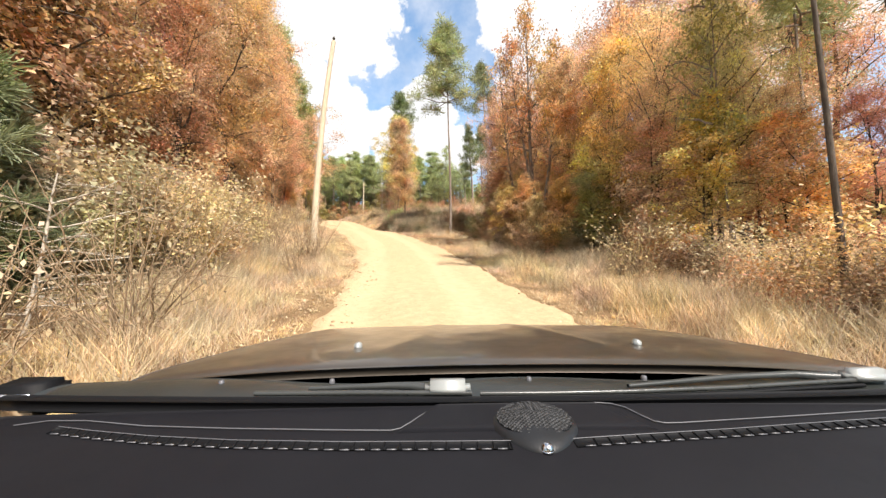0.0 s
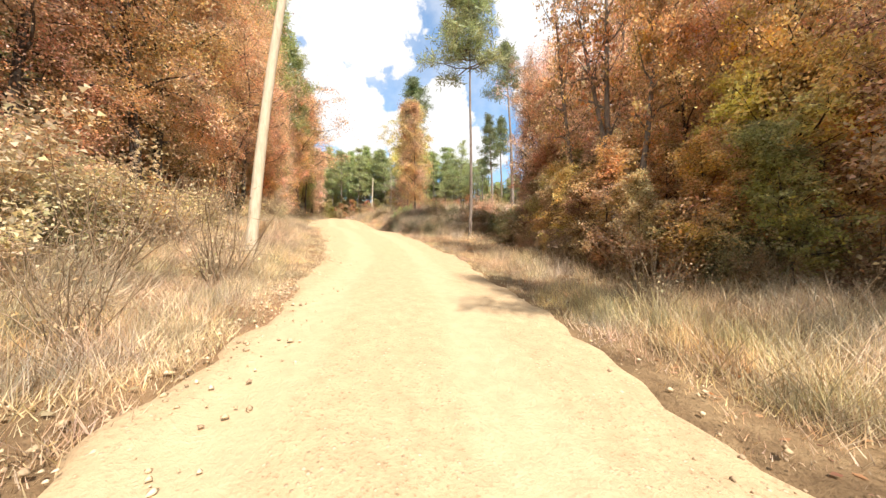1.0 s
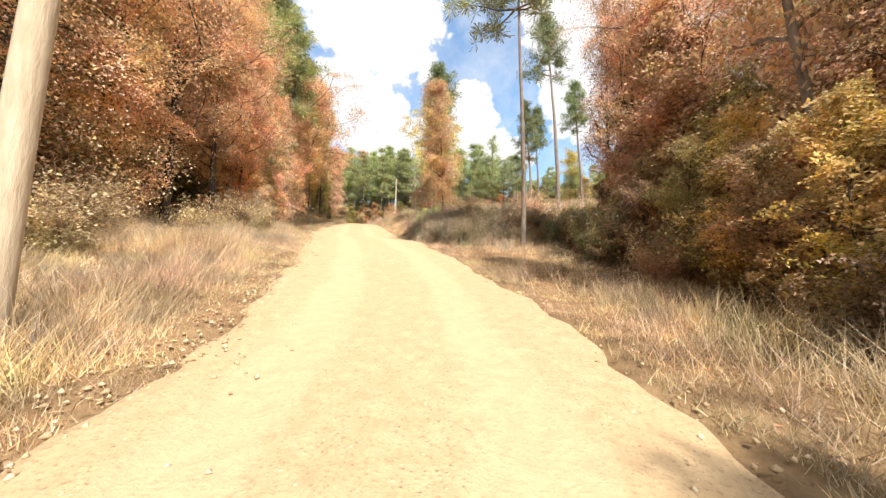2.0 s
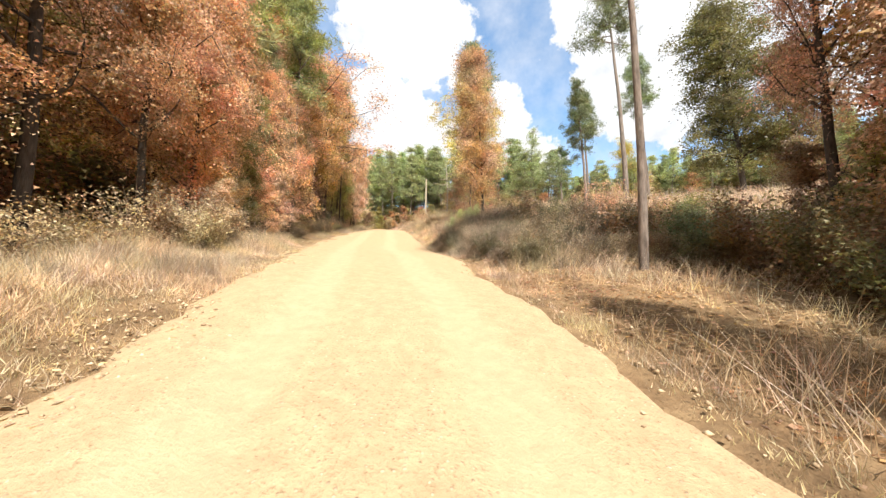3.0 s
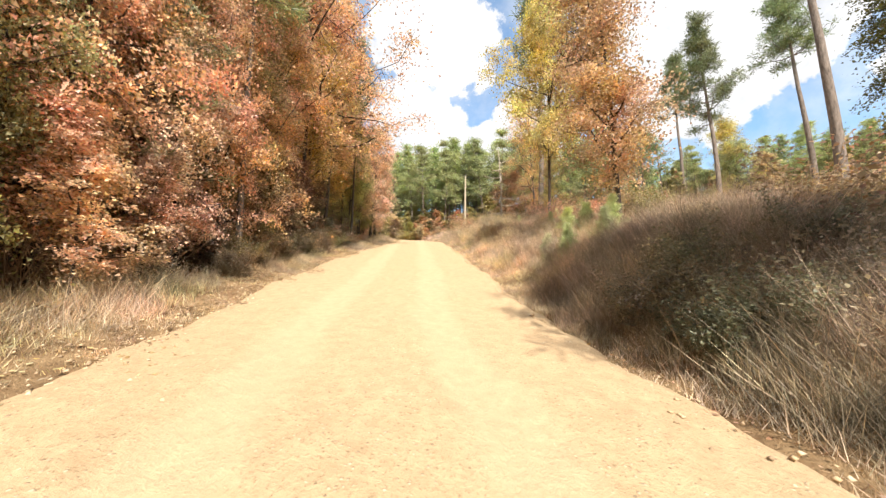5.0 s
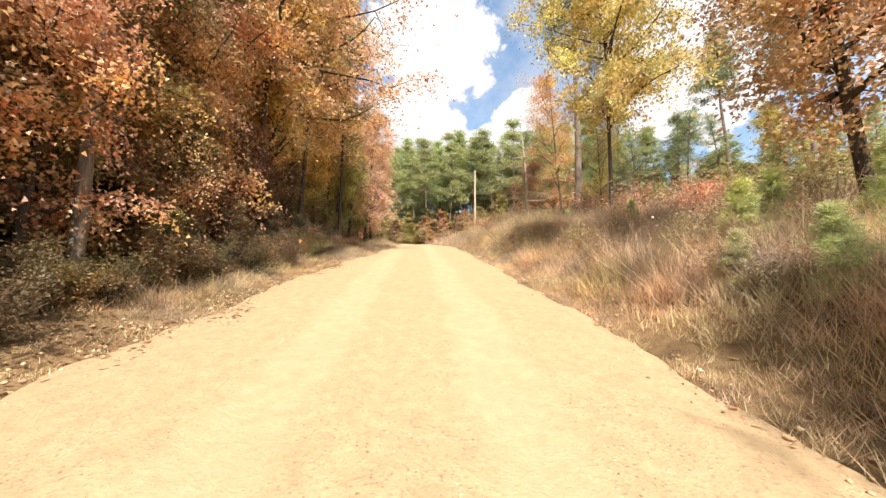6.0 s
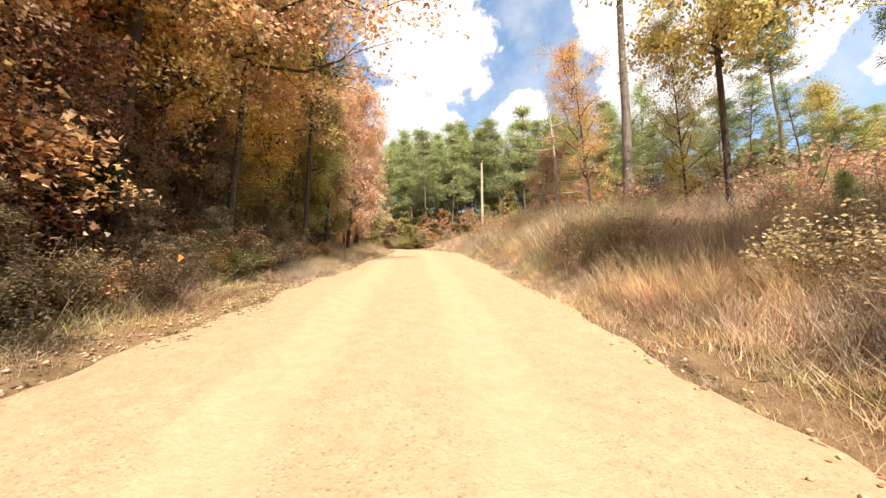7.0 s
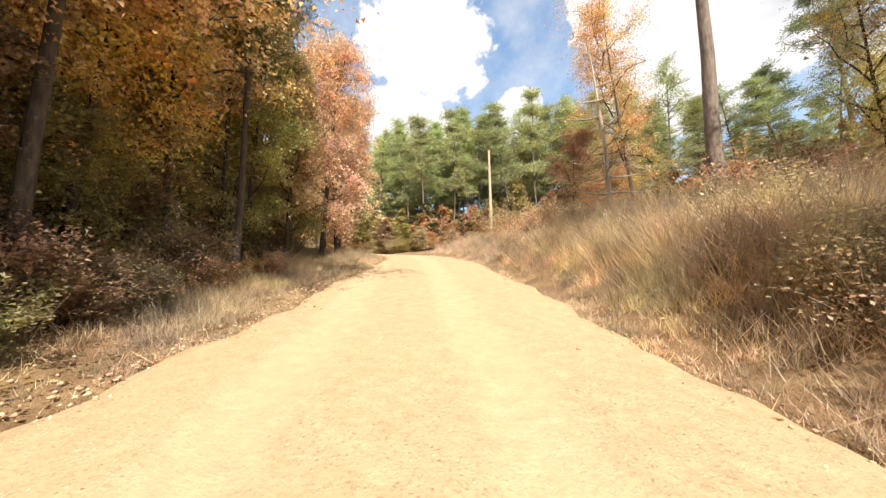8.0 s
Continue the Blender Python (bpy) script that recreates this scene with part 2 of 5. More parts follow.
def spaced(lo, hi, step, far):
    mid = np.arange(lo, hi + step, step)
    grow = np.cumsum(step * 1.28 ** np.arange(1, 40))
    grow = grow[grow < far]
    return np.r_[lo - grow[::-1], mid, mid[-1] + grow]


gx, gy = spaced(-48, 26, 0.45, 2500), spaced(-10, 76, 0.45, 2500)
X, Y = np.meshgrid(gx, gy, indexing="ij")
Z = ground(X, Y)
gs, gd, gz = along(X, Y)
gl, gr = road_edges(gs)
Z -= 0.12 * ((gd > gl + 0.1) & (gd < gr - 0.1))
land = new("ground", mesh("ground", np.stack([X, Y, Z], -1).reshape(-1, 3), sheet(len(gx), len(gy)), SOIL, True))
tagged(land, "brown ground covered in dry grass and fallen leaves", "ground", kind="structure")

rs = np.arange(-36, 100, 0.2)
ru = np.linspace(0, 1, 31)
el, er = road_edges(rs)
RD = el[:, None] + (er - el)[:, None] * ru[None]
RS = np.repeat(rs[:, None], 31, 1)
rx, ry, _ = place(RS, RD)
rz = np.interp(RS, ALONG, TRACK[:, 2]) + rise(RS, RD)
rz += 0.05 * (1 - (2 * ru - 1) ** 2) - 0.035 * np.exp(-(((RD + 1.15) / 0.3) ** 2)) - 0.035 * np.exp(-(((RD - 0.75) / 0.3) ** 2)) + 0.02 * np.sin(RS * 2.1 + RD * 3) * np.sin(RD * 2.3 + RS)
rz += 0.02 - 0.12 * (np.abs(2 * ru - 1) > 0.99)
road = new("road", mesh("road", np.stack([rx, ry, rz], -1).reshape(-1, 3), sheet(len(rs), 31)[:, ::-1], ROAD, True))
road.data.attributes.new("across", "FLOAT", "POINT").data.foreach_set("value", RD.astype(np.float32).ravel())
tagged(road, "pale sandy dirt road climbing between autumn woods", "road", kind="structure")


# ---- plants ----
rng = np.random.default_rng(7)


def thing(name, x, y, z, label, category, turn=0.0, scale=(1, 1, 1), group=""):
    ob = new(name)
    ob.empty_display_size = 0.2
    ob.matrix_world = pose(x, y, z, 0, 0, turn) @ Matrix.Diagonal((*scale, 1))
    return tagged(ob, label, category, group)


def child(name, data, parent, colour=None, label=""):
    ob = new(name, data)
    if name in ("branchwork", "stemwork", "twigwork"):
        tagged(ob, kind="stuff")
    ob.parent = parent
    if colour is not None:
        ob.color = (*colour, 1)
    return tagged(ob, label) if label else ob


def tubes(lines, sides=6):
    """Places and faces of tapered tubes; a line is a list of (x, y, z, radius)."""
    vs, fs, base = [], [], 0
    ang = np.arange(sides) * 2 * np.pi / sides
    for line in lines:
        p = np.asarray(line, float)
        t = np.gradient(p[:, :3], axis=0)
        t /= np.linalg.norm(t, axis=1)[:, None] + 1e-9
        ref = np.where(np.abs(t[:, 2:3]) > 0.9, [[1.0, 0, 0]], [[0, 0, 1.0]])
        u = np.cross(t, ref)
        u /= np.linalg.norm(u, axis=1)[:, None]
        v = np.cross(t, u)
        ring = p[:, None, :3] + p[:, None, 3:4] * (np.cos(ang)[None, :, None] * u[:, None] + np.sin(ang)[None, :, None] * v[:, None])
        vs.append(ring.reshape(-1, 3))
        i = np.arange((len(p) - 1) * sides)
        a = base + i // sides * sides
        j, k = i % sides, (i % sides + 1) % sides
        fs.append(np.stack([a + j, a + k, a + sides + k, a + sides + j], 1))
        base += len(p) * sides
    return np.concatenate(vs), np.concatenate(fs)


def blades(centres, size, rng, flat=0.75, narrow=0.6):
    """Folded leaves: four corners each, turned at random about their places."""
    n = len(centres)
    c = rng.normal(size=(n, 3)) * 0.55
    c[:, 2] += flat
    c /= np.linalg.norm(c, axis=1)[:, None]
    a = np.cross(c, rng.normal(size=(n, 3)))
    a /= np.linalg.norm(a, axis=1)[:, None] + 1e-9
    b = np.cross(a, c)
    s = (size * rng.uniform(0.6, 1.35, n))[:, None]
    half = 0.5 * s
    v = np.stack([centres - a * half, centres + b * half * narrow + c * half * 0.3, centres + a * half, centres - b * half * narrow + c * half * 0.3], 1)
    return v.reshape(-1, 3), np.arange(4 * n).reshape(n, 4)


def flakes(centres, size, rng, flat=0.75, lean=None):
    """Small three-lobed leaves, one face each, turned at random about their places, or about the way their spray leans."""
    n = len(centres)
    c = rng.normal(size=(n, 3)) * 0.55
    c[:, 2] += flat
    if lean is not None:
        c[:, :2] += lean
    a = np.cross(c, rng.normal(size=(n, 3)))
    a /= np.linalg.norm(a, axis=1)[:, None] + 1e-9
    b = np.cross(c, a)
    b /= np.linalg.norm(b, axis=1)[:, None] + 1e-9
    k = (size * rng.uniform(0.55, 1.2, n))[:, None]
    v = np.stack([centres - a * k * 0.6, centres + a * k * 0.45 + b * k * 0.44, centres + a * k * 0.4 - b * k * 0.44], 1)
    return v.reshape(-1, 3), np.arange(3 * n).reshape(n, 3)


def wander(p, d, length, r0, r1, steps, rng, bend=0.25, lift=0.0):
    """A limb: a line that starts at p towards d and strays a little."""
    p, d = np.array(p, float), np.array(d, float)
    out = [(*p, r0)]
    for k in range(steps):
        d = d + rng.normal(size=3) * bend + (0, 0, lift)
        d /= np.linalg.norm(d)
        p = p + d * length / steps
        out.append((*p, r0 + (r1 - r0) * (k + 1) / steps))
    return out


def broadleaf(seed, bare=0.22, spread=0.30, leaves=5200, leaf=0.22, limbs=26, near=False, skin=BARK):
    """Meshes of a broadleaved tree ten metres tall: trunk, branches, crown."""
    r = np.random.default_rng(seed)
    trunk = wander((0, 0, -0.25), (0, 0, 1), 9.6, 0.15, 0.02, 10, r, 0.045, 0.05)
    ends, lines = [], []
    tr = np.array(trunk)
    for k in range(limbs):
        h = bare + (0.97 - bare) * (k + r.uniform(0, 1)) / limbs
        j = h * 10
        p = np.array([np.interp(j, tr[:, 2], tr[:, c]) for c in range(3)])
        az = k * 2.4 + r.uniform(-0.5, 0.5)
        u = (h - bare) / (1 - bare)
        reach = 10 * spread * (0.55 + 0.9 * u * (1 - u) * 2.0) * r.uniform(0.6, 1.2) * (1 - 0.55 * u)
        limb = wander(p, (math.cos(az), math.sin(az), 0.35 + 0.5 * u), reach, 0.045 * (1.2 - u), 0.012, 5, r, 0.22, 0.05)
        lines.append(limb)
        la = np.array(limb)[:, :3]
        for q in range(5):
            b = la[min(5, 1 + q)]
            twig = wander(b, r.normal(size=3) + (0, 0, 0.2), reach * 0.4, 0.012, 0.005, 2, r, 0.3)
            lines.append(twig)
            ends.append(np.array(twig)[1:, :3])
        ends.append(la[2:])
    tips = np.concatenate(ends)
    # sprays: flat clumps of leaves with gaps between them, and some strays
    per, wide, thick = (220, 0.26, 0.09) if near else (22, 0.2, 0.05)
    per = min(per, leaves // 230) if near else per
    sprays = tips[r.integers(0, len(tips), leaves // per)] + r.normal(size=(leaves // per, 3)) * 0.12
    tilt = r.normal(size=(len(sprays), 2)) * 0.5
    own = r.integers(0, len(sprays), leaves)
    off = r.normal(size=(leaves, 3)) * (wide, wide, thick)
    off[:, 2] += (off[:, :2] * tilt[own]).sum(1) - 0.8 * (off[:, :2] ** 2).sum(1)
    spots = sprays[own] + off
    stray = r.uniform(size=leaves) < (0.09 if near else 0.2)
    spots[stray] = tips[r.integers(0, len(tips), stray.sum())] + r.normal(size=(stray.sum(), 3)) * (0.25, 0.25, 0.15)
    lv, lf = flakes(spots, np.full(leaves, leaf), r, 0.75, -tilt[own] if near else None)
    tv, tf = tubes([trunk], 8)
    bv, bf = tubes(lines, 3)
    return mesh("trunk", tv, tf, skin, True), mesh("branchwork", bv, bf, skin, True), mesh("crown", lv, lf, LEAF)


def needle_tufts(spots, size, per, r, wide=0.06, level=0.7):
    """Clumps of pine needles: thin blades that stand out from each spot."""
    n = len(spots)
    d = r.normal(size=(n, per, 3))
    d[..., 2] = d[..., 2] * level + 0.25
    d /= np.linalg.norm(d, axis=2)[..., None]
    o = np.cross(d, r.normal(size=(n, per, 3)))
    o /= np.linalg.norm(o, axis=2)[..., None] + 1e-9
    L = size * r.uniform(0.6, 1.3, (n, per, 1))
    c = spots[:, None]
    v = np.stack([c + o * wide * 0.4 * L / size, c + d * L + o * wide * 0.3, c + d * L * 0.9 - o * wide * 0.6], 2)
    return v.reshape(-1, 3), np.arange(n * per * 3).reshape(-1, 3)


def pine(seed, bare=0.6, spread=0.2, whorls=16, tuft=0.55, per=16, wide=0.09, radius=0.13, tufts=5, tiers=False, skin=PINE_BARK, bend=0.03):
    """Meshes of a pine ten metres tall: trunk, branches, crown."""
    r = np.random.default_rng(seed)
    trunk = wander((0, 0, -0.25), (0, 0, 1), 10.1, radius, 0.02, 10, r, bend, 0.05)
    tr = np.array(trunk)
    lines, spots = [], []
    for k in range(whorls):
        u = (k + r.uniform(0, 0.8)) / whorls
        h = 10 * (bare + (1 - bare) * u)
        p = np.array([np.interp(h, tr[:, 2], tr[:, c]) for c in range(3)])
        for m in range(5 if tiers else r.integers(2, 5)):
            az = r.uniform(0, 6.28)
            reach = 10 * spread * (1.05 - u) ** 0.7 * r.uniform(0.45, 1.1)
            limb = wander(p, (math.cos(az), math.sin(az), 0.1 + 0.5 * u), reach, 0.03, 0.008, 4, r, 0.2, 0.07)
            lines.append(limb)
            la = np.array(limb)[:, :3]
            f = r.uniform(0.35, 1.05, tufts)
            for c in f:
                q = np.array([np.interp(c * 4, np.arange(5), la[:, a]) for a in range(3)])
                spots.append(q + r.normal(size=3) * ((0.2, 0.2, 0.07) if tiers else 0.16))
    nv, nf = needle_tufts(np.array(spots), tuft, per, r, wide, 0.3 if tiers else 0.7)
    tv, tf = tubes([trunk], 8)
    bv, bf = tubes(lines, 3)
    return mesh("trunk", tv, tf, skin, True), mesh("branchwork", bv, bf, skin, True), mesh("crown", nv, nf, NEEDLE)


def shrub(seed, leaves=900, leaf=0.13, stems=16, fill=1.0):
    """Meshes of a leafy shrub two metres tall and as wide."""
    r = np.random.default_rng(seed)
    lines, pts = [], []
    for k in range(stems):
        az = r.uniform(0, 6.28)
        lean = r.uniform(0.1, 0.8)
        line = wander((r.normal() * 0.15, r.normal() * 0.15, -0.1), (math.cos(az) * lean, math.sin(az) * lean, 1), r.uniform(1.2, 2.1), 0.014, 0.004, 4, r, 0.18)
        lines.append(line)
        la = np.array(line)[:, :3]
        pts.append(la[1:])
        for q in range(3):
            tw = wander(la[1 + q], r.normal(size=3) + (0, 0, 0.4), 0.55, 0.006, 0.003, 2, r, 0.3)
            lines.append(tw)
            pts.append(np.array(tw)[1:, :3])
    pts = np.concatenate(pts)
    spots = pts[r.integers(0, len(pts), leaves)] + r.normal(size=(leaves, 3)) * 0.13
    spots[:, 2] = np.maximum(spots[:, 2], 0.05)
    lv, lf = blades(spots, np.full(leaves, leaf), r)
    bv, bf = tubes(lines, 3)
    return mesh("stemwork", bv, bf, STEM, True), mesh("foliage", lv, lf, LEAF)


OAKS = [broadleaf(11, 0.22, 0.30, 29000, 0.09, near=True), broadleaf(12, 0.12, 0.27, 29000, 0.09, near=True), broadleaf(13, 0.3, 0.3, 31000, 0.09, 34, True), broadleaf(14, 0.08, 0.22, 28000, 0.088, near=True),
        broadleaf(15, 0.4, 0.26, 23000, 0.09, near=True), broadleaf(16, 0.15, 0.34, 30000, 0.09, near=True)]
FINE_OAKS = [broadleaf(17, 0.14, 0.29, 85000, 0.049, 30, True), broadleaf(18, 0.2, 0.28, 85000, 0.049, 30, True), broadleaf(19, 0.08, 0.25, 80000, 0.049, 30, True)]
FAR_OAKS = [broadleaf(51, leaves=4200, leaf=0.27, limbs=18), broadleaf(52, 0.35, 0.28, 3800, 0.27, 18), broadleaf(53, 0.15, 0.25, 4200, 0.27, 18), broadleaf(54, 0.45, 0.3, 3200, 0.26, 16)]
THIN_OAKS = [broadleaf(61, 0.3, 0.22, 3600, 0.13, 22, skin=PINE_BARK), broadleaf(62, 0.45, 0.25, 2800, 0.13, 20, skin=PINE_BARK)]
SPARSE_OAKS = [broadleaf(81, 0.2, 0.3, 36000, 0.058, 30, True), broadleaf(82, 0.1, 0.28, 37000, 0.058, 30, True), broadleaf(83, 0.3, 0.32, 34000, 0.058, 28, True)]
YOUNG_OAKS = [broadleaf(93, 0.08, 0.26, 13000, 0.135, 22, True), broadleaf(94, 0.1, 0.3, 13000, 0.135, 22, True), broadleaf(95, 0.05, 0.24, 12000, 0.135, 24, True)]
HIGH_OAK, GOLD_OAK = broadleaf(85, 0.42, 0.36, 26000, 0.075, 30, True), broadleaf(86, 0.27, 0.35, 46000, 0.088, 38, True)
COLUMN_OAK = broadleaf(84, 0.14, 0.17, 54000, 0.065, 34, True)
DENSE_OAK = broadleaf(88, 0.14, 0.32, 60000, 0.085, 40, True)
UNDERWOOD = [broadleaf(91, 0.04, 0.34, 2600, 0.38, 16), broadleaf(92, 0.04, 0.3, 2600, 0.38, 16)]
PINES = [pine(21, 0.5, 0.19, 13, 0.27, 28, 0.026, tufts=11), pine(22, 0.62, 0.17, 11, 0.27, 28, 0.026, tufts=12), pine(23, 0.42, 0.18, 16, 0.27, 28, 0.026, tufts=10), pine(24, 0.66, 0.17, 10, 0.27, 28, 0.026, tufts=12)]
DARK_PINES = [pine(25, 0.5, 0.19, 13, 0.24, 26, 0.022, tufts=9, skin=BARK), pine(26, 0.6, 0.17, 11, 0.24, 26, 0.022, tufts=9, skin=BARK)]
YOUNG_PINES = [pine(31, 0.38, 0.17, 10, 0.32, 18, 0.026, 0.06, 9, True), pine(32, 0.48, 0.17, 8, 0.32, 18, 0.026, 0.06, 10, True), pine(33, 0.32, 0.14, 12, 0.32, 18, 0.026, 0.06, 8, True), pine(35, 0.42, 0.18, 9, 0.32, 18, 0.026, 0.06, 10, True), pine(36, 0.42, 0.19, 10, 0.28, 18, 0.026, 0.06, 8), pine(37, 0.55, 0.16, 10, 0.28, 18, 0.026, 0.06, 9)]
SLIM_PINE = pine(27, 0.6, 0.2, 10, 0.24, 26, 0.022, tufts=10, skin=BARK, bend=0.008)
FULL_PINES = [pine(38, 0.12, 0.2, 17, 0.26, 26, 0.022, tufts=9, skin=BARK), pine(39, 0.2, 0.22, 15, 0.26, 26, 0.022, tufts=10, skin=BARK)]
SAPLINGS = [pine(34, 0.03, 0.3, 14, 0.8, 40, 0.05, 0.07, 5)]
SHRUBS = [shrub(41, 1900, 0.08), shrub(42, 2700, 0.08), shrub(43, 1100, 0.075, 22), shrub(44, 220, 0.07, 30)]


def thicket(seed, leaves=4400, leaf=0.12):
    """Meshes of a rank thicket four metres tall, of leafy and bare stems."""
    r = np.random.default_rng(seed)
    lines, pts = [], []
    for k in range(26):
        az, lean = r.uniform(0, 6.28), r.uniform(0.05, 0.55)
        line = wander((r.normal() * 0.5, r.normal() * 0.5, -0.1), (math.cos(az) * lean, math.sin(az) * lean, 1), r.uniform(2.2, 4.2), 0.02, 0.005, 8, r, 0.13)
        lines.append(line)
        la = np.array(line)[:, :3]
        if k % 4:
            pts.append(la[2:])
        for q in range(4):
            tw = wander(la[2 + q], r.normal(size=3) + (0, 0, 0.5), 0.9, 0.008, 0.003, 2, r, 0.25)
            lines.append(tw)
            if k % 4:
                pts.append(np.array(tw)[1:, :3])
    pts = np.concatenate(pts)
    spots = pts[r.integers(0, len(pts), leaves)] + r.normal(size=(leaves, 3)) * 0.17
    spots[:, 2] = np.maximum(spots[:, 2], 0.1)
    lv, lf = flakes(spots, np.full(leaves, leaf), r)
    bv, bf = tubes(lines, 3)
    return mesh("stemwork", bv, bf, STEM, True), mesh("foliage", lv, lf, LEAF)


THICKETS = [thicket(71, 7500), thicket(72, 6000), thicket(73, 8500)]
ORANGE, RUST, SALMON, YELLOW = (0.66, 0.39, 0.18), (0.59, 0.335, 0.185), (0.74, 0.48, 0.30), (0.72, 0.57, 0.20)
OLIVE, GREEN, TAN, RED = (0.40, 0.335, 0.125), (0.17, 0.20, 0.08), (0.61, 0.46, 0.26), (0.62, 0.33, 0.215)
BANK_GREEN, GOLD = (0.26, 0.29, 0.13), (0.60, 0.41, 0.15)
PINE_GREEN, FAR_GREEN, DEEP_GREEN = (0.385, 0.385, 0.13), (0.43, 0.46, 0.19), (0.17, 0.18, 0.08)
WORDS = {ORANGE: "bright orange", RUST: "rust brown", SALMON: "pale salmon pink", YELLOW: "golden yellow", OLIVE: "olive and yellow", GREEN: "dull green", TAN: "dry tan", RED: "deep red",
         DEEP_GREEN: "dark green", GOLD: "dull gold"}
# BROWN and DUSK also serve as painted shade on undergrowth
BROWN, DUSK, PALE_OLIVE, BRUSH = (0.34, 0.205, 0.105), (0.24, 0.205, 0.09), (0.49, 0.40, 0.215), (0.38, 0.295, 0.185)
WORDS.update({PALE_OLIVE: "pale olive and tan", BRUSH: "withered grey brown", DUSK: "dull olive brown", BANK_GREEN: "grey green", BROWN: "withered brown"})


def tree_at(kind, x, y, height, colour, girth=1.0, name="oak_tree", label="", group="", bole=1.0):
    z = float(ground(x, y)[0])
    trunk, limbs, crown = kind
    f = height / 10
    label = label or f"broadleaved tree with {WORDS.get(colour, 'brown')} autumn leaves"
    ob = thing(name, x, y, z, label, "tree", rng.uniform(0, 360), (f * girth, f * girth, f), group)
    tone = rng.uniform(0.85, 1.15)
    child("trunk", trunk, ob).scale = (bole, bole, 1)
    child("branchwork", limbs, ob)
    tint = rng.uniform(0.955, 1.045, 3)
    child("crown", crown, ob, [min(0.85, c * tone * t) for c, t in zip(colour, tint)])
    return ob


def tree(kind, s, d, height, colour, girth=1.0, **more):
    x, y, _ = (float(v) for v in place(s, d))
    return tree_at(kind, x, y, height, colour, girth, **more)


WOODS = {}


def wood_at(kind, x, y, height, colour, girth=1.0):
    """A tree of the far woods, which are joined into one mass for each colour of leaf."""
    f = height / 10
    WOODS.setdefault(colour, []).append((kind, pose(x, y, float(ground(x, y)[0]), 0, 0, rng.uniform(0, 360)) @ Matrix.Diagonal((f * girth, f * girth, f, 1))))


def wood(kind, s, d, height, colour, girth=1.0):
    x, y, _ = (float(v) for v in place(s, d))
    wood_at(kind, x, y, height, colour, girth)


def joined(name, parts, mat, label):
    """One mesh out of many placed copies of others."""
    cache, vs, fs, base = {}, [], {3: [], 4: []}, 0
    for me, m in parts:
        if me.name not in cache:
            co = np.empty(len(me.vertices) * 3, np.float32)
            me.vertices.foreach_get("co", co)
            ix = np.empty(len(me.loops), np.int32)
            me.loops.foreach_get("vertex_index", ix)
            cache[me.name] = co.reshape(-1, 3), ix.reshape(len(me.polygons), -1)
        co, ix = cache[me.name]
        a = np.array(m)
        vs.append(co @ a[:3, :3].T + a[:3, 3])
        fs[ix.shape[1]].append(ix + base)
        base += len(co)
    three = [q for q in fs[3]] + [np.concatenate([q[:, :3], q[:, [0, 2, 3]]]) for q in fs[4]]
    ob = new(name, mesh(name, np.concatenate(vs), np.concatenate(three), mat))
    return tagged(ob, label, "woods", kind="stuff")


def pine_at(kind, x, y, height, colour=PINE_GREEN, girth=1.0, label="tall pine with a bare trunk and a ragged green crown", group="", bole=1.0):
    return tree_at(kind, x, y, height, colour, girth, "pine_tree", label, group, bole)


def pine_tree(kind, s, d, height, colour=PINE_GREEN, girth=1.0, label="tall pine with a bare trunk and a ragged green crown", group="", bole=1.0):
    return tree(kind, s, d, height, colour, girth, name="pine_tree", label=label, group=group, bole=bole)


def bush(kind, s, d, height, colour, wide=1.0, label="", name=""):
    x, y, z = (float(v) for v in place(s, d))
    f = height / 2
    name = name or ("thicket" if kind in THICKETS else "shrub")
    ob = thing(name, x, y, z, label or f"roadside {name} with {WORDS.get(colour, 'brown')} leaves", "shrub", rng.uniform(0, 360), (f * wide, f * wide, f), "roadside shrubs")
    child("stemwork", kind[0], ob)
    tone = rng.uniform(0.8, 1.2)
    child("foliage", kind[1], ob, [c * tone for c in colour])
    return ob


# the wood left of the road: an edge row and darker rows behind
EDGE_LEFT = [
    (1, -8.5, 9, RUST), (4, -9.2, 11, RUST), (7, -10, 14, RUST), (9.5, -9.0, 10, (0.46, 0.29, 0.13)), (12, -9.8, 13, RUST), (15, -9.0, 12, RUST), (18.5, -8.0, 14, ORANGE), (20.5, -8.2, 14, (0.74, 0.45, 0.25)),
    (23.5, -7.8, 12, (0.75, 0.45, 0.25)), (26, -7.4, 13, (0.76, 0.45, 0.24)), (28.5, -6.8, 12, (0.78, 0.47, 0.26)), (30.5, -7.4, 13, (0.74, 0.42, 0.22)), (32.6, -7.2, 11, ORANGE), (34.8, -7.8, 13, (0.54, 0.42, 0.17)), (36.5, -7.4, 12, ORANGE), (38.5, -6.6, 14, RUST),
    (40.5, -7, 13, OLIVE), (42.5, -6.4, 13, (0.72, 0.42, 0.22)), (44.5, -7, 13, (0.72, 0.43, 0.22)), (48.5, -6.8, 12, (0.74, 0.49, 0.19)), (50.6, -6.9, 13, (0.76, 0.59, 0.20)), (52.6, -7.2, 13, (0.74, 0.50, 0.20)), (54.4, -5.0, 9, OLIVE), (55.4, -6.4, 11, (0.54, 0.40, 0.19)), (56.2, -4.4, 8.5, (0.58, 0.42, 0.22)),
    (57.2, -4.6, 9.5, OLIVE), (58.8, -3.6, 10.5, SALMON), (60.8, -3.1, 10.5, SALMON), (63.2, -2.9, 9.5, SALMON), (65.2, -2.9, 9, SALMON), (67.4, -3.2, 8.5, SALMON),
]
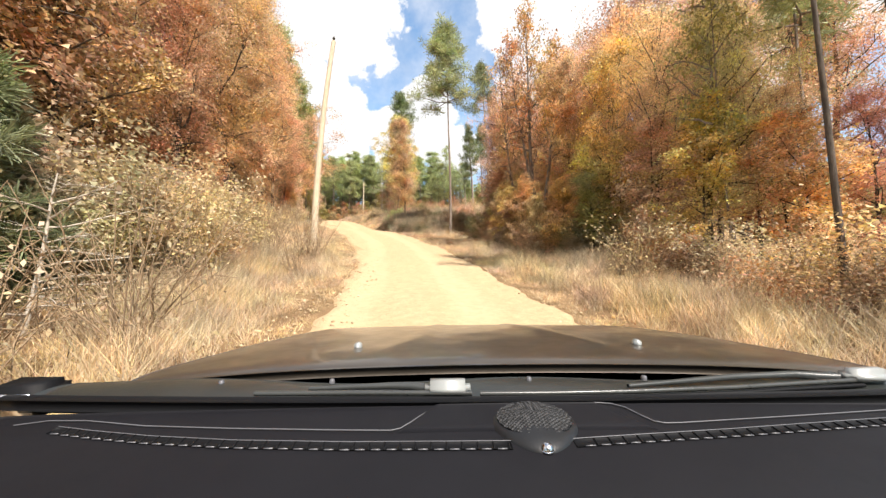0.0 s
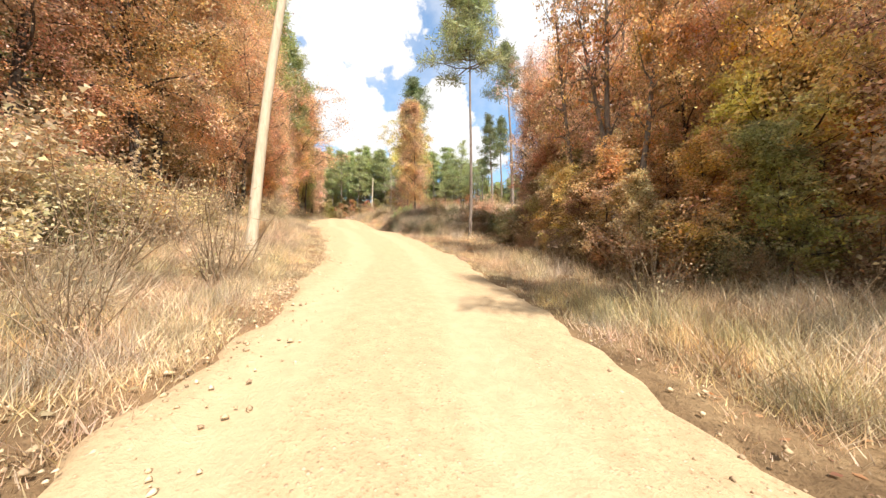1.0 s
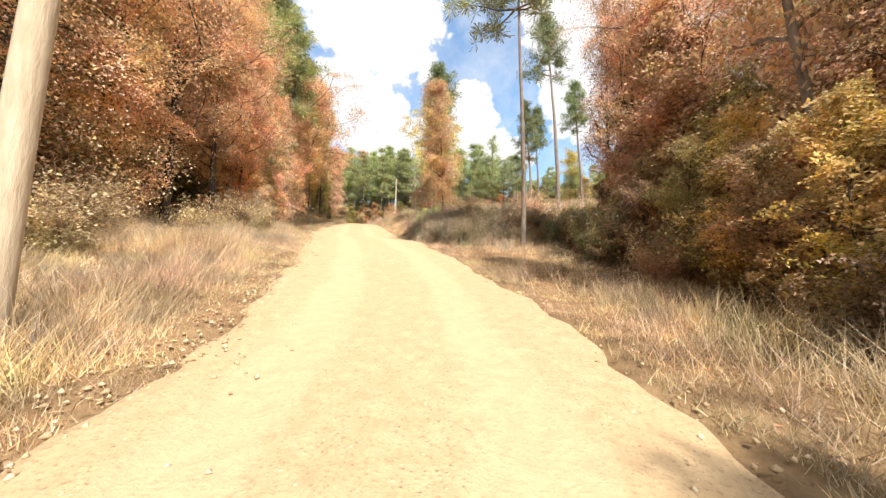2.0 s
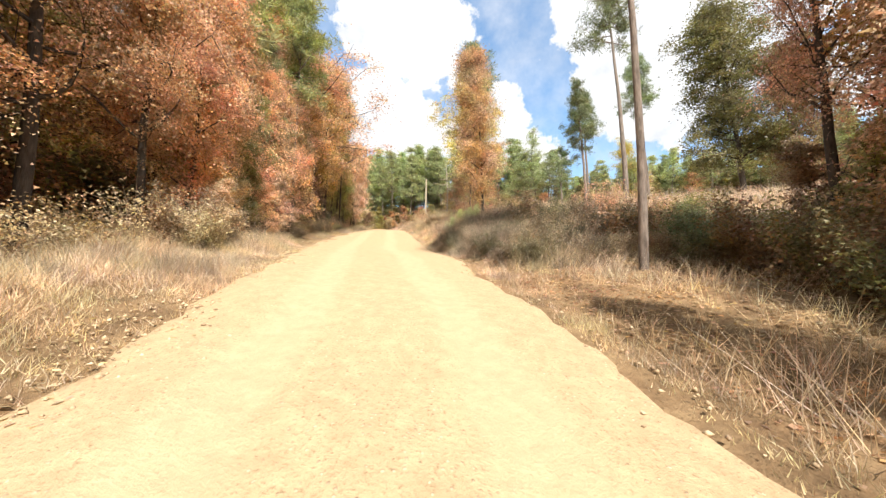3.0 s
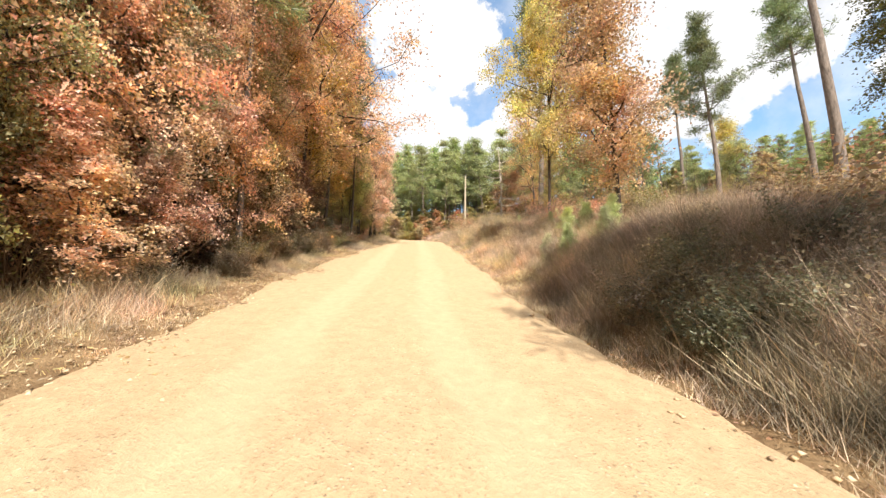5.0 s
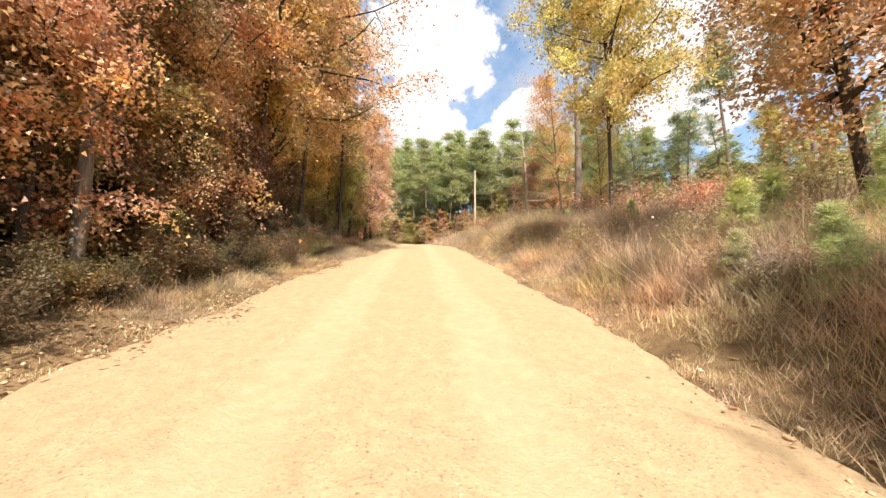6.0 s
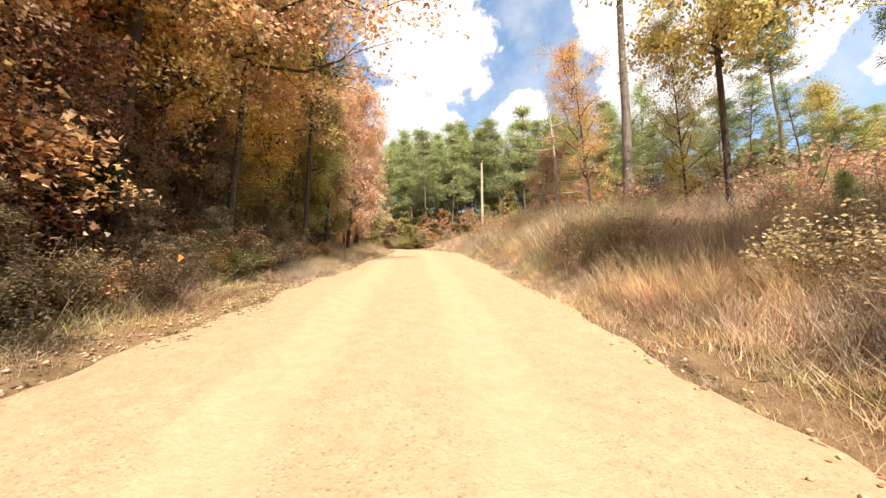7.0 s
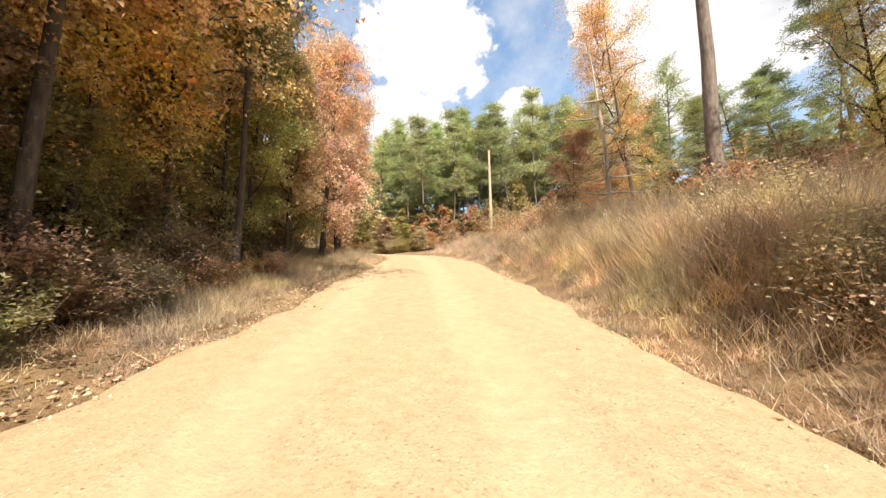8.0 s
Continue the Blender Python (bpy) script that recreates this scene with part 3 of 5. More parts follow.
for i, (s, d, h, c) in enumerate(EDGE_LEFT):
    near = 37 < s < 52 and d > -6.7
    tree(FINE_OAKS[i % 3] if near or 9 < s < 53 and i % 3 else SPARSE_OAKS[i % 3] if 16 < s < 31 else OAKS[(3, 1, 5, 0, 3, 1, 5)[i % 7]], s, d, h, c, 1.15 if near and d > -5.6 else 0.9 if d > -7 else 1.0, bole=0.8, group="trees at the edge of the left wood")
for s, d, h, c, g in ((45.6, -5.6, 15, (0.74, 0.43, 0.25), 1.25), (48.6, -5.3, 14, (0.74, 0.47, 0.24), 1.25)):
    tree(HIGH_OAK, s, d, h, c, g, bole=0.45, group="trees at the edge of the left wood", label="tall oak with rust and salmon leaves spreading over the road")
for i in range(66):
    s, d = 1 + 66 * (i * 0.618 % 1), -11.5 - 15 * rng.uniform() ** 1.2
    if i % 6 == 5:
        pine_tree(PINES[i % 4], s, d, rng.uniform(15, 19), DEEP_GREEN, group="trees deep in the wood")
    elif d > -18:
        tree(SPARSE_OAKS[i % 3], s, d, rng.uniform(11, 15), (RUST, RUST, ORANGE, OLIVE, RUST, YELLOW)[i % 6], bole=0.8, group="trees deep in the wood")
    else:
        wood(FAR_OAKS[i % 4], s, d, rng.uniform(11, 16), (RUST, RUST, ORANGE, OLIVE, RUST, YELLOW)[i % 6])
# bushy dark green pines among the edge trees
for s, d, h, g in ((31.0, -6.6, 7.0, 0.9), (36.6, -6.4, 11, 0.9)):
    pine_tree(FULL_PINES[int(s) % 2], s, d, h, (0.27, 0.28, 0.105), g, "bushy dark green pine among the autumn trees", bole=0.6)
# a second row that closes the wood's edge
for i, (s, d, h) in enumerate(((3, -11.5, 10), (10.5, -11.8, 11), (22, -10.5, 12), (27.5, -10, 12), (32.5, -10, 13), (37.5, -9.8, 12), (39.5, -10, 12), (41.8, -9.6, 11), (43.6, -9.8, 13), (45.4, -9.4, 11), (47.6, -9.6, 12),
                                 (49.4, -9.2, 10), (51.6, -9.8, 12), (54, -9.4, 11), (56.5, -9, 11))):
    tree(OAKS[(1, 3, 5)[i % 3]], s, d, h, (BROWN, RUST, DUSK, OLIVE)[i % 4] if s < 45 else (YELLOW, ORANGE, OLIVE, (0.60, 0.42, 0.16))[i % 4], bole=0.9, group="trees deep in the wood")
for i in range(26):
    s, d = 30 + 36 * (i * 0.618 % 1), -(15 + 10 * rng.uniform())
    wood(FAR_OAKS[(0, 2)[i % 2]], s, d, rng.uniform(6, 8.5), (BROWN, DUSK, OLIVE, RUST)[i % 4], 1.6)
# the wood goes on far to the left
for i in range(44):
    s, d = 8 + 62 * (i * 0.618 % 1), -(28 + 26 * rng.uniform())
    wood(FAR_OAKS[(0, 2)[i % 2]], s, d, rng.uniform(10, 14), (RUST, BROWN, OLIVE, DUSK, ORANGE)[i % 5], 1.7)
for i in range(14):
    s, d = 43 + 18 * (i * 0.618 % 1), -(8.5 + 5 * rng.uniform())
    tree(YOUNG_OAKS[i % 3], s, d, rng.uniform(4, 6), (DUSK, BROWN, DUSK)[i % 3], 1.3, bole=0.6, group="young trees under the wood", label=f"low young tree with {('dull olive brown', 'withered brown')[i % 3 % 2]} leaves")
for i in range(26):
    s, d = 42 + 26 * (i * 0.618 % 1), -(9 + 11 * rng.uniform())
    tree(FAR_OAKS[(0, 2)[i % 2]], s, d, rng.uniform(4, 6.5), (BROWN, DUSK, RUST, DUSK)[i % 4], 1.9, bole=0.6, group="young trees under the wood")
# low trees below the canopy, its shade put into their dark leaf colours
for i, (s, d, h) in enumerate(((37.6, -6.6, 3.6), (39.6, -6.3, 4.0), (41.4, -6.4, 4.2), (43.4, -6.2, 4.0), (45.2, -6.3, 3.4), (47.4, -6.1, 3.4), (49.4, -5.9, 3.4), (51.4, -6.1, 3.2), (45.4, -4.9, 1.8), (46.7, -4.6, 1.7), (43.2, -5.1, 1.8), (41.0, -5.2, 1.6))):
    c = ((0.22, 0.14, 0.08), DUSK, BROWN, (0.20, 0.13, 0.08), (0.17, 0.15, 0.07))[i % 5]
    tree(YOUNG_OAKS[i % 3], s, d, h, c, 1.3, bole=0.5, group="young trees under the wood", label=f"low young tree with {WORDS.get(c, 'shade-darkened brown')} leaves")
# dark pines standing at the left edge
for s, d, h, g in ((52.6, -4.4, 15, 0.9), (53.8, -5.3, 15, 0.8), (33.5, -8.2, 17, 1.2), (36, -7.8, 17, 1.2), (39.5, -5.4, 16, 1.0), (29, -10, 17, 1.0), (40.5, -8.6, 21, 1.2), (44, -9.5, 21, 1.2), (47.6, -9.2, 20, 1.2), (43.2, -7.0, 16, 0.8), (46.4, -6.9, 15, 0.7), (50.0, -7.4, 15, 0.7), (51.4, -9.0, 16, 0.7), (48.6, -8.4, 15, 0.6)):
    pine_tree(PINES[(int(s) + 1) % 4] if d < -8.5 or s < 40 else DARK_PINES[int(s) % 2], s, d, h, PINE_GREEN if d < -8.5 or s < 40 else (0.24, 0.25, 0.11), g, bole=0.55)

# the thick wood right of the road's first stretch
EDGE_RIGHT = [
    (6.0, 9.6, 4.2, (0.68, 0.30, 0.2)), (8.0, 8.0, 8, (0.78, 0.66, 0.26)), (9.6, 7.8, 8, (0.76, 0.51, 0.28)), (12.5, 8.2, 7, SALMON), (14, 9.6, 11, RUST), (15.5, 8.2, 7, ORANGE), (17, 9.4, 12, SALMON),
    (19, 9.0, 10, SALMON), (20.5, 9.5, 11, SALMON), (21.2, 8.6, 10, SALMON), (13.5, 12.3, 14, RED), (7.2, 9.4, 5, ORANGE), (17, 12, 14, SALMON), ]
for i, (s, d, h, c) in enumerate(EDGE_RIGHT):
    tree((SPARSE_OAKS * 2)[(i * 5 + 1) % 6], s, d, h, c, bole=0.7, group="trees at the edge of the right wood")
for i in range(18):
    s, d = 12 + 11 * (i * 0.618 % 1), 14.5 + 10 * rng.uniform()
    if i % 3 == 2:
        pine_tree(PINES[i % 4], s, d, rng.uniform(14, 17), PINE_GREEN, group="trees deep in the wood")
    else:
        tree(SPARSE_OAKS[i % 3], s, d, rng.uniform(11, 15), (RUST, ORANGE, OLIVE, SALMON, YELLOW)[i % 5], group="trees deep in the wood")
# young growth filling the edge
for s, d, h, c in ((6.4, 8.6, 4, ORANGE), (7.8, 7.6, 4.5, YELLOW), (9.2, 7.4, 5, SALMON), (10.8, 7.6, 4.5, ORANGE), (12, 7.0, 4, SALMON), (13.2, 7.6, 5, ORANGE), (14.8, 7.4, 4.5, SALMON), (16.2, 7.4, 5, RUST), (18, 7.2, 4.5, OLIVE),
                   (19.6, 8.6, 4, RUST), (21.4, 9.4, 5, BROWN), (11.2, 9.6, 6, RUST), (14.6, 9.8, 6.5, RUST), (17.6, 10, 6, ORANGE), (8.4, 10.2, 6, RUST)):
    tree(YOUNG_OAKS[int(s * 10) % 3], s, d, h, c, 1.25, bole=0.5, group="young trees under the wood", label=f"low young tree with {WORDS[c]} leaves")
for s, d, h, c in ((11.4, 5.6, 3.0, ORANGE), (12.3, 5.0, 2.4, TAN), (13.2, 4.9, 3.2, ORANGE), (14.1, 4.7, 2.6, BROWN), (15.0, 4.9, 3.0, GOLD), (15.9, 5.0, 2.6, RUST), (16.8, 5.6, 3.4, GOLD), (17.8, 5.9, 3.0, OLIVE), (19.0, 6.3, 3.0, BROWN), (10.5, 6.2, 3.0, OLIVE),
                   (12.8, 6.2, 3.4, ORANGE), (16.4, 6.8, 4.0, ORANGE), (18.6, 7.4, 5.2, RUST), (11.2, 7.0, 4.6, YELLOW), (20.0, 7.0, 3.5, RUST), (20.8, 7.8, 4.5, RUST), (21.8, 8.2, 3, OLIVE), (22.8, 9.0, 3, BROWN), (19.4, 8.4, 8, RUST), (21.4, 10.6, 9, ORANGE)):
    tree(YOUNG_OAKS[int(s * 10) % 3], s, d, h, c, 1.2, bole=0.5, group="young trees under the wood", label=f"low young tree with {WORDS[c]} leaves")
for i in range(16):
    s = 10.5 + 9.5 * (i * 0.618 % 1)
    bush(THICKETS[i % 3], s, 4.3 + 0.10 * abs(s - 14) ** 1.5 + 1.6 * rng.uniform(), rng.uniform(0.45, 0.8), (BROWN, DUSK, BROWN, RUST)[i % 4], 1.1)
for k, s, d, h, c in ((1, 11.0, 7.2, 8.5, (0.74, 0.52, 0.20)), (3, 13.2, 7.2, 8.5, (0.74, 0.45, 0.23))):
    tree(OAKS[k], s, d, h, c, 0.8, bole=0.6, group="trees at the edge of the right wood", label="young oak with golden orange leaves at the wood's edge")
# several bent grey stems rising together out of the undergrowth
for s, d, h, g in ((14.2, 6.0, 11, 0.55), (14.6, 6.4, 12, 0.6), (13.5, 6.0, 10, 0.6), (15.6, 5.8, 10.5, 0.55)):
    tree(THIN_OAKS[int(h) % 2], s, d, h, ORANGE, g, bole=1.1, label="slender grey-stemmed tree with thin orange leaves")
pine_tree(SLIM_PINE, 4.55, 6.15, 12.5, (0.27, 0.28, 0.11), 1.1, bole=0.3)
tree(SPARSE_OAKS[2], 22.3, 8.4, 11, (0.50, 0.27, 0.16), 0.5, bole=1.3, label="dark leaning trunk with thin red-brown leaves at the wood's end")
tree(THIN_OAKS[0], 7.3, 7.8, 10, OLIVE, 0.55, bole=0.4)
tree(THIN_OAKS[0], 11.5, 7.8, 10, ORANGE, 0.6)
tree(THIN_OAKS[1], 16.5, 7.8, 10, ORANGE, 0.6)
pine_tree(PINES[2], 4.2, 10.5, 13, PINE_GREEN, 1.2, bole=0.35)
pine_tree(PINES[0], 7.4, 10.4, 12.5, PINE_GREEN, 0.9, bole=0.4)
pine_tree(DARK_PINES[0], 5.0, 8.4, 11, (0.25, 0.27, 0.11), 1.2, bole=0.4)

# the tall single trees on the right bank
pine_tree(PINES[1], 24.2, 5.9, 16.5, (0.33, 0.35, 0.15), 1.15, bole=0.47)
pine_tree(PINES[3], 42, 20.2, 22, BANK_GREEN, 0.85)
pine_at(PINES[1], 6.0, 58.5, 17, BANK_GREEN, 0.95)
pine_tree(PINES[2], 49.3, 21.2, 14, BANK_GREEN)
tree_at(DENSE_OAK, 14.5, 58, 21, (0.23, 0.20, 0.075), 1.15, bole=0.8, label="tall dark green oak just turning brown at its tips")
tree_at(DENSE_OAK, 18.5, 57.5, 16, (0.36, 0.24, 0.11), 1.1, bole=0.8, label="oak with dull rust and olive leaves beside a darker one")
tree(COLUMN_OAK, 38.2, 6.6, 12.2, (0.70, 0.43, 0.23), 1.05, bole=0.5, label="narrow oak with sparse salmon brown autumn leaves")
tree(GOLD_OAK, 46.6, 7.8, 14.5, (0.69, 0.53, 0.17), 0.85, bole=0.5, label="dark-trunked oak with golden olive leaves in its crown")
tree(SPARSE_OAKS[1], 49.0, 8.8, 7.5, (0.60, 0.46, 0.17), 0.7, bole=0.5)
pine_at(PINES[3], -12.65, 53.4, 19.5, BANK_GREEN, 1.1, bole=0.95)
tree_at(SPARSE_OAKS[0], -14.0, 60.9, 14.5, (0.66, 0.37, 0.16), 0.9, bole=0.6, label="tall oak with orange and gold leaves behind a dead tree")
tree_at(OAKS[5], -17.2, 61.0, 6.5, RUST, 1.2, bole=0.5)
for k, x, y, h in ((4, -7.6, 65.3, 8.2), (0, -6.1, 63.6, 7.4), (5, -4.6, 62.4, 7.8), (2, -9.4, 66.0, 8.6), (4, -3.0, 60.2, 6.8)):
    pine_at(YOUNG_PINES[k], x, y, h, (0.32, 0.35, 0.15), 1.5, "young green pine standing in the brush")
pine_at(PINES[1], 1.0, 71.5, 18.5, BANK_GREEN, 0.95)
pine_at(PINES[0], -2.5, 73, 11, (0.30, 0.36, 0.17), 1.4)
tree_at(OAKS[5], 8.5, 78, 13, (0.60, 0.50, 0.15), 1.0)

# far pine stand behind the crest and round the clearing
BELT = spline([(48, 30, 0), (36, 56, 0), (16, 74, 0), (-6, 80, 0), (-24, 77, 0), (-40, 74, 0), (-62, 76, 0)], 30)
k = 0
for row, (off, step) in enumerate(((0, 3), (3, 2), (6.5, 3), (11, 4))):
    for i in range(row, len(BELT), step):
        x, y = BELT[i, 0] + rng.normal() * 1.1 + off * 0.25, BELT[i, 1] + off + rng.normal() * 1.1
        s, d, _ = (float(v[0]) for v in along(x, y))
        if abs(d) < 5:
            continue
        k += 1
        if k % 9 == 4 and row == 0:
            tree_at(FAR_OAKS[k % 4], x, y, rng.uniform(6, 10), (YELLOW, OLIVE, TAN)[k % 3], group="far pine stand")
        else:
            pine_at(YOUNG_PINES[k * 5 % 6], x, y, rng.uniform(12.5, 18.5) * (1 if x < -4 else 0.58), FAR_GREEN, 1.1, "far green pine in a dense stand", "far pine stand")
# brush where the road bends out of sight
for s, d, h, c in ((66, 5.4, 1.4, TAN), (68, 5.2, 1.6, RUST), (70.2, 6.0, 2.0, TAN), (72, 7.4, 2.4, PALE_OLIVE), (73.6, 8.8, 2.6, RUST), (75.5, 10.5, 3, RUST), (71, 9.5, 2.6, RUST), (69, 8, 2.2, RUST)):
    tree(FAR_OAKS[(0, 2)[int(s) % 2]], s, d, h, c, 1.6, bole=0.6, group="low trees before the pine stand")
# lower growth under the stand
for i in range(84):
    j = int(len(BELT) * ((i * 0.618) % 1))
    x, y = BELT[j, 0] + rng.normal(), BELT[j, 1] - 2.5 + (i % 3) * 6 + rng.normal()
    if abs(float(along(x, y)[1][0])) > 4.5:
        wood_at(FAR_OAKS[(0, 2)[i % 2]], x, y, rng.uniform(3.5, 6.5), (OLIVE, TAN, OLIVE, RUST)[i % 4], 1.5)
for i in range(46):
    j = int(len(BELT) * ((i * 0.618 + 0.3) % 1))
    wood_at(FAR_OAKS[(0, 2)[i % 2]], BELT[j, 0] * 1.15, BELT[j, 1] + 17 + 3 * rng.normal(), rng.uniform(6, 9), (OLIVE, GREEN, GREEN, RUST)[i % 4], 1.9)
for i in range(16):
    wood(FAR_OAKS[(0, 2)[i % 2]], 73 + 1.6 * i, 6.5 + 2.5 * rng.uniform(), rng.uniform(2.5, 4.5), (OLIVE, TAN, TAN, RUST)[i % 4], 1.5)
for i in range(230):
    j = int(len(BELT) * ((i * 0.618 + 0.1) % 1))
    x, y = BELT[j, 0] * (1 + 0.01 * (i % 7)) + rng.normal(), BELT[j, 1] + 5 + 15 * rng.uniform()
    if abs(float(along(x, y)[1][0])) > 4.5:
        wood_at(UNDERWOOD[i % 2], x, y, rng.uniform(5, 9), (GREEN, OLIVE, BANK_GREEN, TAN, OLIVE)[i % 5], 1.4)
for i in range(46):
    x, y = -40 + 42 * (i * 0.618 % 1), 69.5 + 6 * rng.uniform()
    wood_at(UNDERWOOD[i % 2], x, y, rng.uniform(2.5, 5.0), (BROWN, OLIVE, RUST, DUSK, RUST)[i % 5], 1.3)
for colour, placed in WOODS.items():
    joined("far_wood", [(kind[2], m) for kind, m in placed], LEAF, f"crowns of far woods in {WORDS[colour]} leaf").color = (*colour, 1)
joined("far_wood_stems", [(kind[0], m) for placed in WOODS.values() for kind, m in placed], BARK, "dark trunks standing in the far woods")
for i in range(12):
    s = 58 + 2.2 * i
    for d in (-5.5 - 2 * rng.uniform(), 7.0 + 3 * rng.uniform()):
        bush(THICKETS[i % 3], s, d, rng.uniform(0.6, 1.1), (OLIVE, TAN, RUST, TAN)[(i + int(d)) % 4], 1.3)
# low thickets at the right wood's end, darkened in colour for its shade
for s, d, h, c in ((20.4, 6.4, 0.9, DUSK), (21.3, 7.2, 1.0, BROWN), (22.2, 7.6, 1.0, DUSK), (19.6, 6.2, 0.9, DUSK), (23.4, 8.4, 1.1, BROWN)):
    bush(THICKETS[int(s) % 3], s, d, h, c, 1.1)
# thickets whose dark browns stand in for shade under the left wood
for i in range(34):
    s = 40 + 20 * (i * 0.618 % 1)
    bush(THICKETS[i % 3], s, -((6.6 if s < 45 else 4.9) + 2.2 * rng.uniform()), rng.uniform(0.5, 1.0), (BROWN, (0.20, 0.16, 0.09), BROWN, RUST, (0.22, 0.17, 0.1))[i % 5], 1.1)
# the DUSK pair paints a shadowed backdrop behind the dead cedar
for s, d, h, c in ((7.0, -6.9, 1.15, PALE_OLIVE), (8.2, -6.4, 1.2, PALE_OLIVE), (9.6, -6.7, 1.2, TAN), (11, -6.6, 1.2, PALE_OLIVE), (12.6, -6.6, 1.15, TAN), (14.2, -6.4, 1.0, TAN), (3.9, -7.0, 1.2, DUSK), (2.6, -6.6, 1.1, DUSK),
                   (18.5, -6.6, 0.9, TAN), (16.5, -6.6, 1.0, TAN), (8.8, -7.8, 1.5, RUST), (5.4, -8.2, 1.7, BROWN), (11.6, -8.2, 1.6, RUST), (14, -8, 1.5, RUST)):
    bush(THICKETS[int(s * 10) % 3], s, d, h, c, 1.2, f"dense tangled thicket of {WORDS[c]} leaves")
for s, d, h, c in ((6.2, -6.0, 1.35, PALE_OLIVE), (7.4, -6.3, 1.6, (0.53, 0.41, 0.24)), (8.8, -6.0, 1.4, (0.56, 0.44, 0.255)), (10.2, -6.5, 1.6, TAN), (11.8, -6.3, 1.4, (0.53, 0.41, 0.24)), (13.4, -6.9, 1.5, TAN), (8.2, -5.2, 1.0, TAN), (10.4, -5.3, 1.0, TAN), (5.8, -6.9, 1.8, (0.53, 0.41, 0.24))):
    bush(THICKETS[int(s * 10) % 3], s, d, h, c, 1.0, "tall roadside thicket with pale olive and tan leaves")
# pale leafy shrubs at the foot of the left wood
for s, d, h in ((27.6, -5.2, 1.5), (28.4, -5.5, 1.9), (29.6, -5.4, 1.6), (30.6, -5.6, 1.6)):
    bush(THICKETS[int(s * 10) % 3], s, d, h / 2.1, (0.55, 0.43, 0.26), 1.1, "shrub with pale parchment tan leaves")
# low brush spilling onto the verge, its dull browns carrying the wood's shade
for s, d, h, c in ((46.6, -4.7, 0.6, BROWN), (47.6, -4.5, 0.6, DUSK), (48.8, -4.6, 0.65, BROWN), (49.8, -4.4, 0.5, DUSK), (51, -4.3, 0.5, BROWN), (53.2, -3.9, 0.5, BROWN), (45.4, -5.0, 0.6, BROWN), (38.5, -5.4, 0.6, BROWN), (39.8, -5.2, 0.55, DUSK), (41, -5.3, 0.6, BROWN), (42.3, -5.1, 0.6, DUSK), (43.6, -5.0, 0.6, BROWN), (44.5, -4.7, 0.5, RUST)):
    bush(THICKETS[int(s * 10) % 3], s, d, h, c, 1.4)
# brush closing the view where the road bends away
for s, d, h, c in ((73, 6.2, 0.9, OLIVE), (74.6, 7.0, 1.0, TAN), (76.2, 7.6, 1.1, OLIVE), (78, 8.4, 1.2, RUST), (80, 8.8, 1.2, OLIVE), (82, 9.0, 1.2, DUSK), (84.5, 9, 1.2, OLIVE)):
    bush(THICKETS[int(s * 10) % 3], s, d, h, c, 1.7)
# tall bare weeds and saplings on the first left verge
for i in range(8):
    s = 3 + 14 * (i * 0.618 % 1)
    bush(SHRUBS[3], s, -(3.2 + 2.4 * rng.uniform()), rng.uniform(1.2, 2.8), TAN, 0.8, "thin bare sapling stems with a few dry leaves", "sapling")
# undergrowth inside the left wood
for i in range(34):
    s, d = 2 + 64 * (i * 0.618 % 1), -(8.5 + 12 * rng.uniform())
    bush(THICKETS[i % 3], s, d, rng.uniform(1.2, 2.2), (RUST, DUSK, OLIVE, BROWN)[i % 4], 1.4)

# shrubs and thickets along both verges
for i in range(40):
    s = 2 + 22 * (i * 0.618 % 1)
    if i % 5 == 4:
        continue
    if i % 3 == 0:
        bush(THICKETS[i // 3 % 3], s, -(6.4 + 2.0 * rng.uniform()), rng.uniform(0.8, 1.4), (TAN, OLIVE, PALE_OLIVE, BROWN, RUST)[i // 3 % 5] if s < 16 else (BROWN, DUSK, RUST)[i % 3], 1.0)
    else:
        bush(SHRUBS[i % 3], s, -(5.2 + 2.6 * rng.uniform()), rng.uniform(1.0, 2.2), (TAN, OLIVE, TAN, TAN)[i % 4], 1.1)
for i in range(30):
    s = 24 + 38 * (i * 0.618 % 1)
    # past s = 36 the leaves are coloured darker to imitate canopy shade
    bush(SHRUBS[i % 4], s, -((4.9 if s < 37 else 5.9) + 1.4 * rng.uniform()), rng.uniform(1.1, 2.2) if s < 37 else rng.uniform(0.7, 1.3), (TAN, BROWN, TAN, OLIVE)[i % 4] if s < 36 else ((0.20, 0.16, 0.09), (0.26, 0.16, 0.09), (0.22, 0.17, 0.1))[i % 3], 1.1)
for i in range(36):
    s = 1 + 18 * (i * 0.618 % 1)
    if i % 3 == 0:
        bush(THICKETS[i // 3 % 3], s, 6.2 + 1.8 * rng.uniform(), rng.uniform(0.6, 1.2), (TAN, ORANGE, SALMON, TAN, RUST)[i // 3 % 5], 1.1)
    else:
        bush(SHRUBS[i % 3], s, 5.0 + 2.4 * rng.uniform(), rng.uniform(0.9, 1.9), (TAN, BROWN, RUST, BROWN)[i % 4], 1.1)
for i in range(74):
    s = 25 + 36 * (i * 0.618 % 1)
    bush(SHRUBS[(2, 3, 2, 0, 3)[i % 5]], s, 3.9 + 8 * rng.uniform() ** 1.3, rng.uniform(0.6, 1.2), (TAN, BROWN, TAN, (0.5, 0.38, 0.25), TAN, BROWN)[i % 6], 1.2)
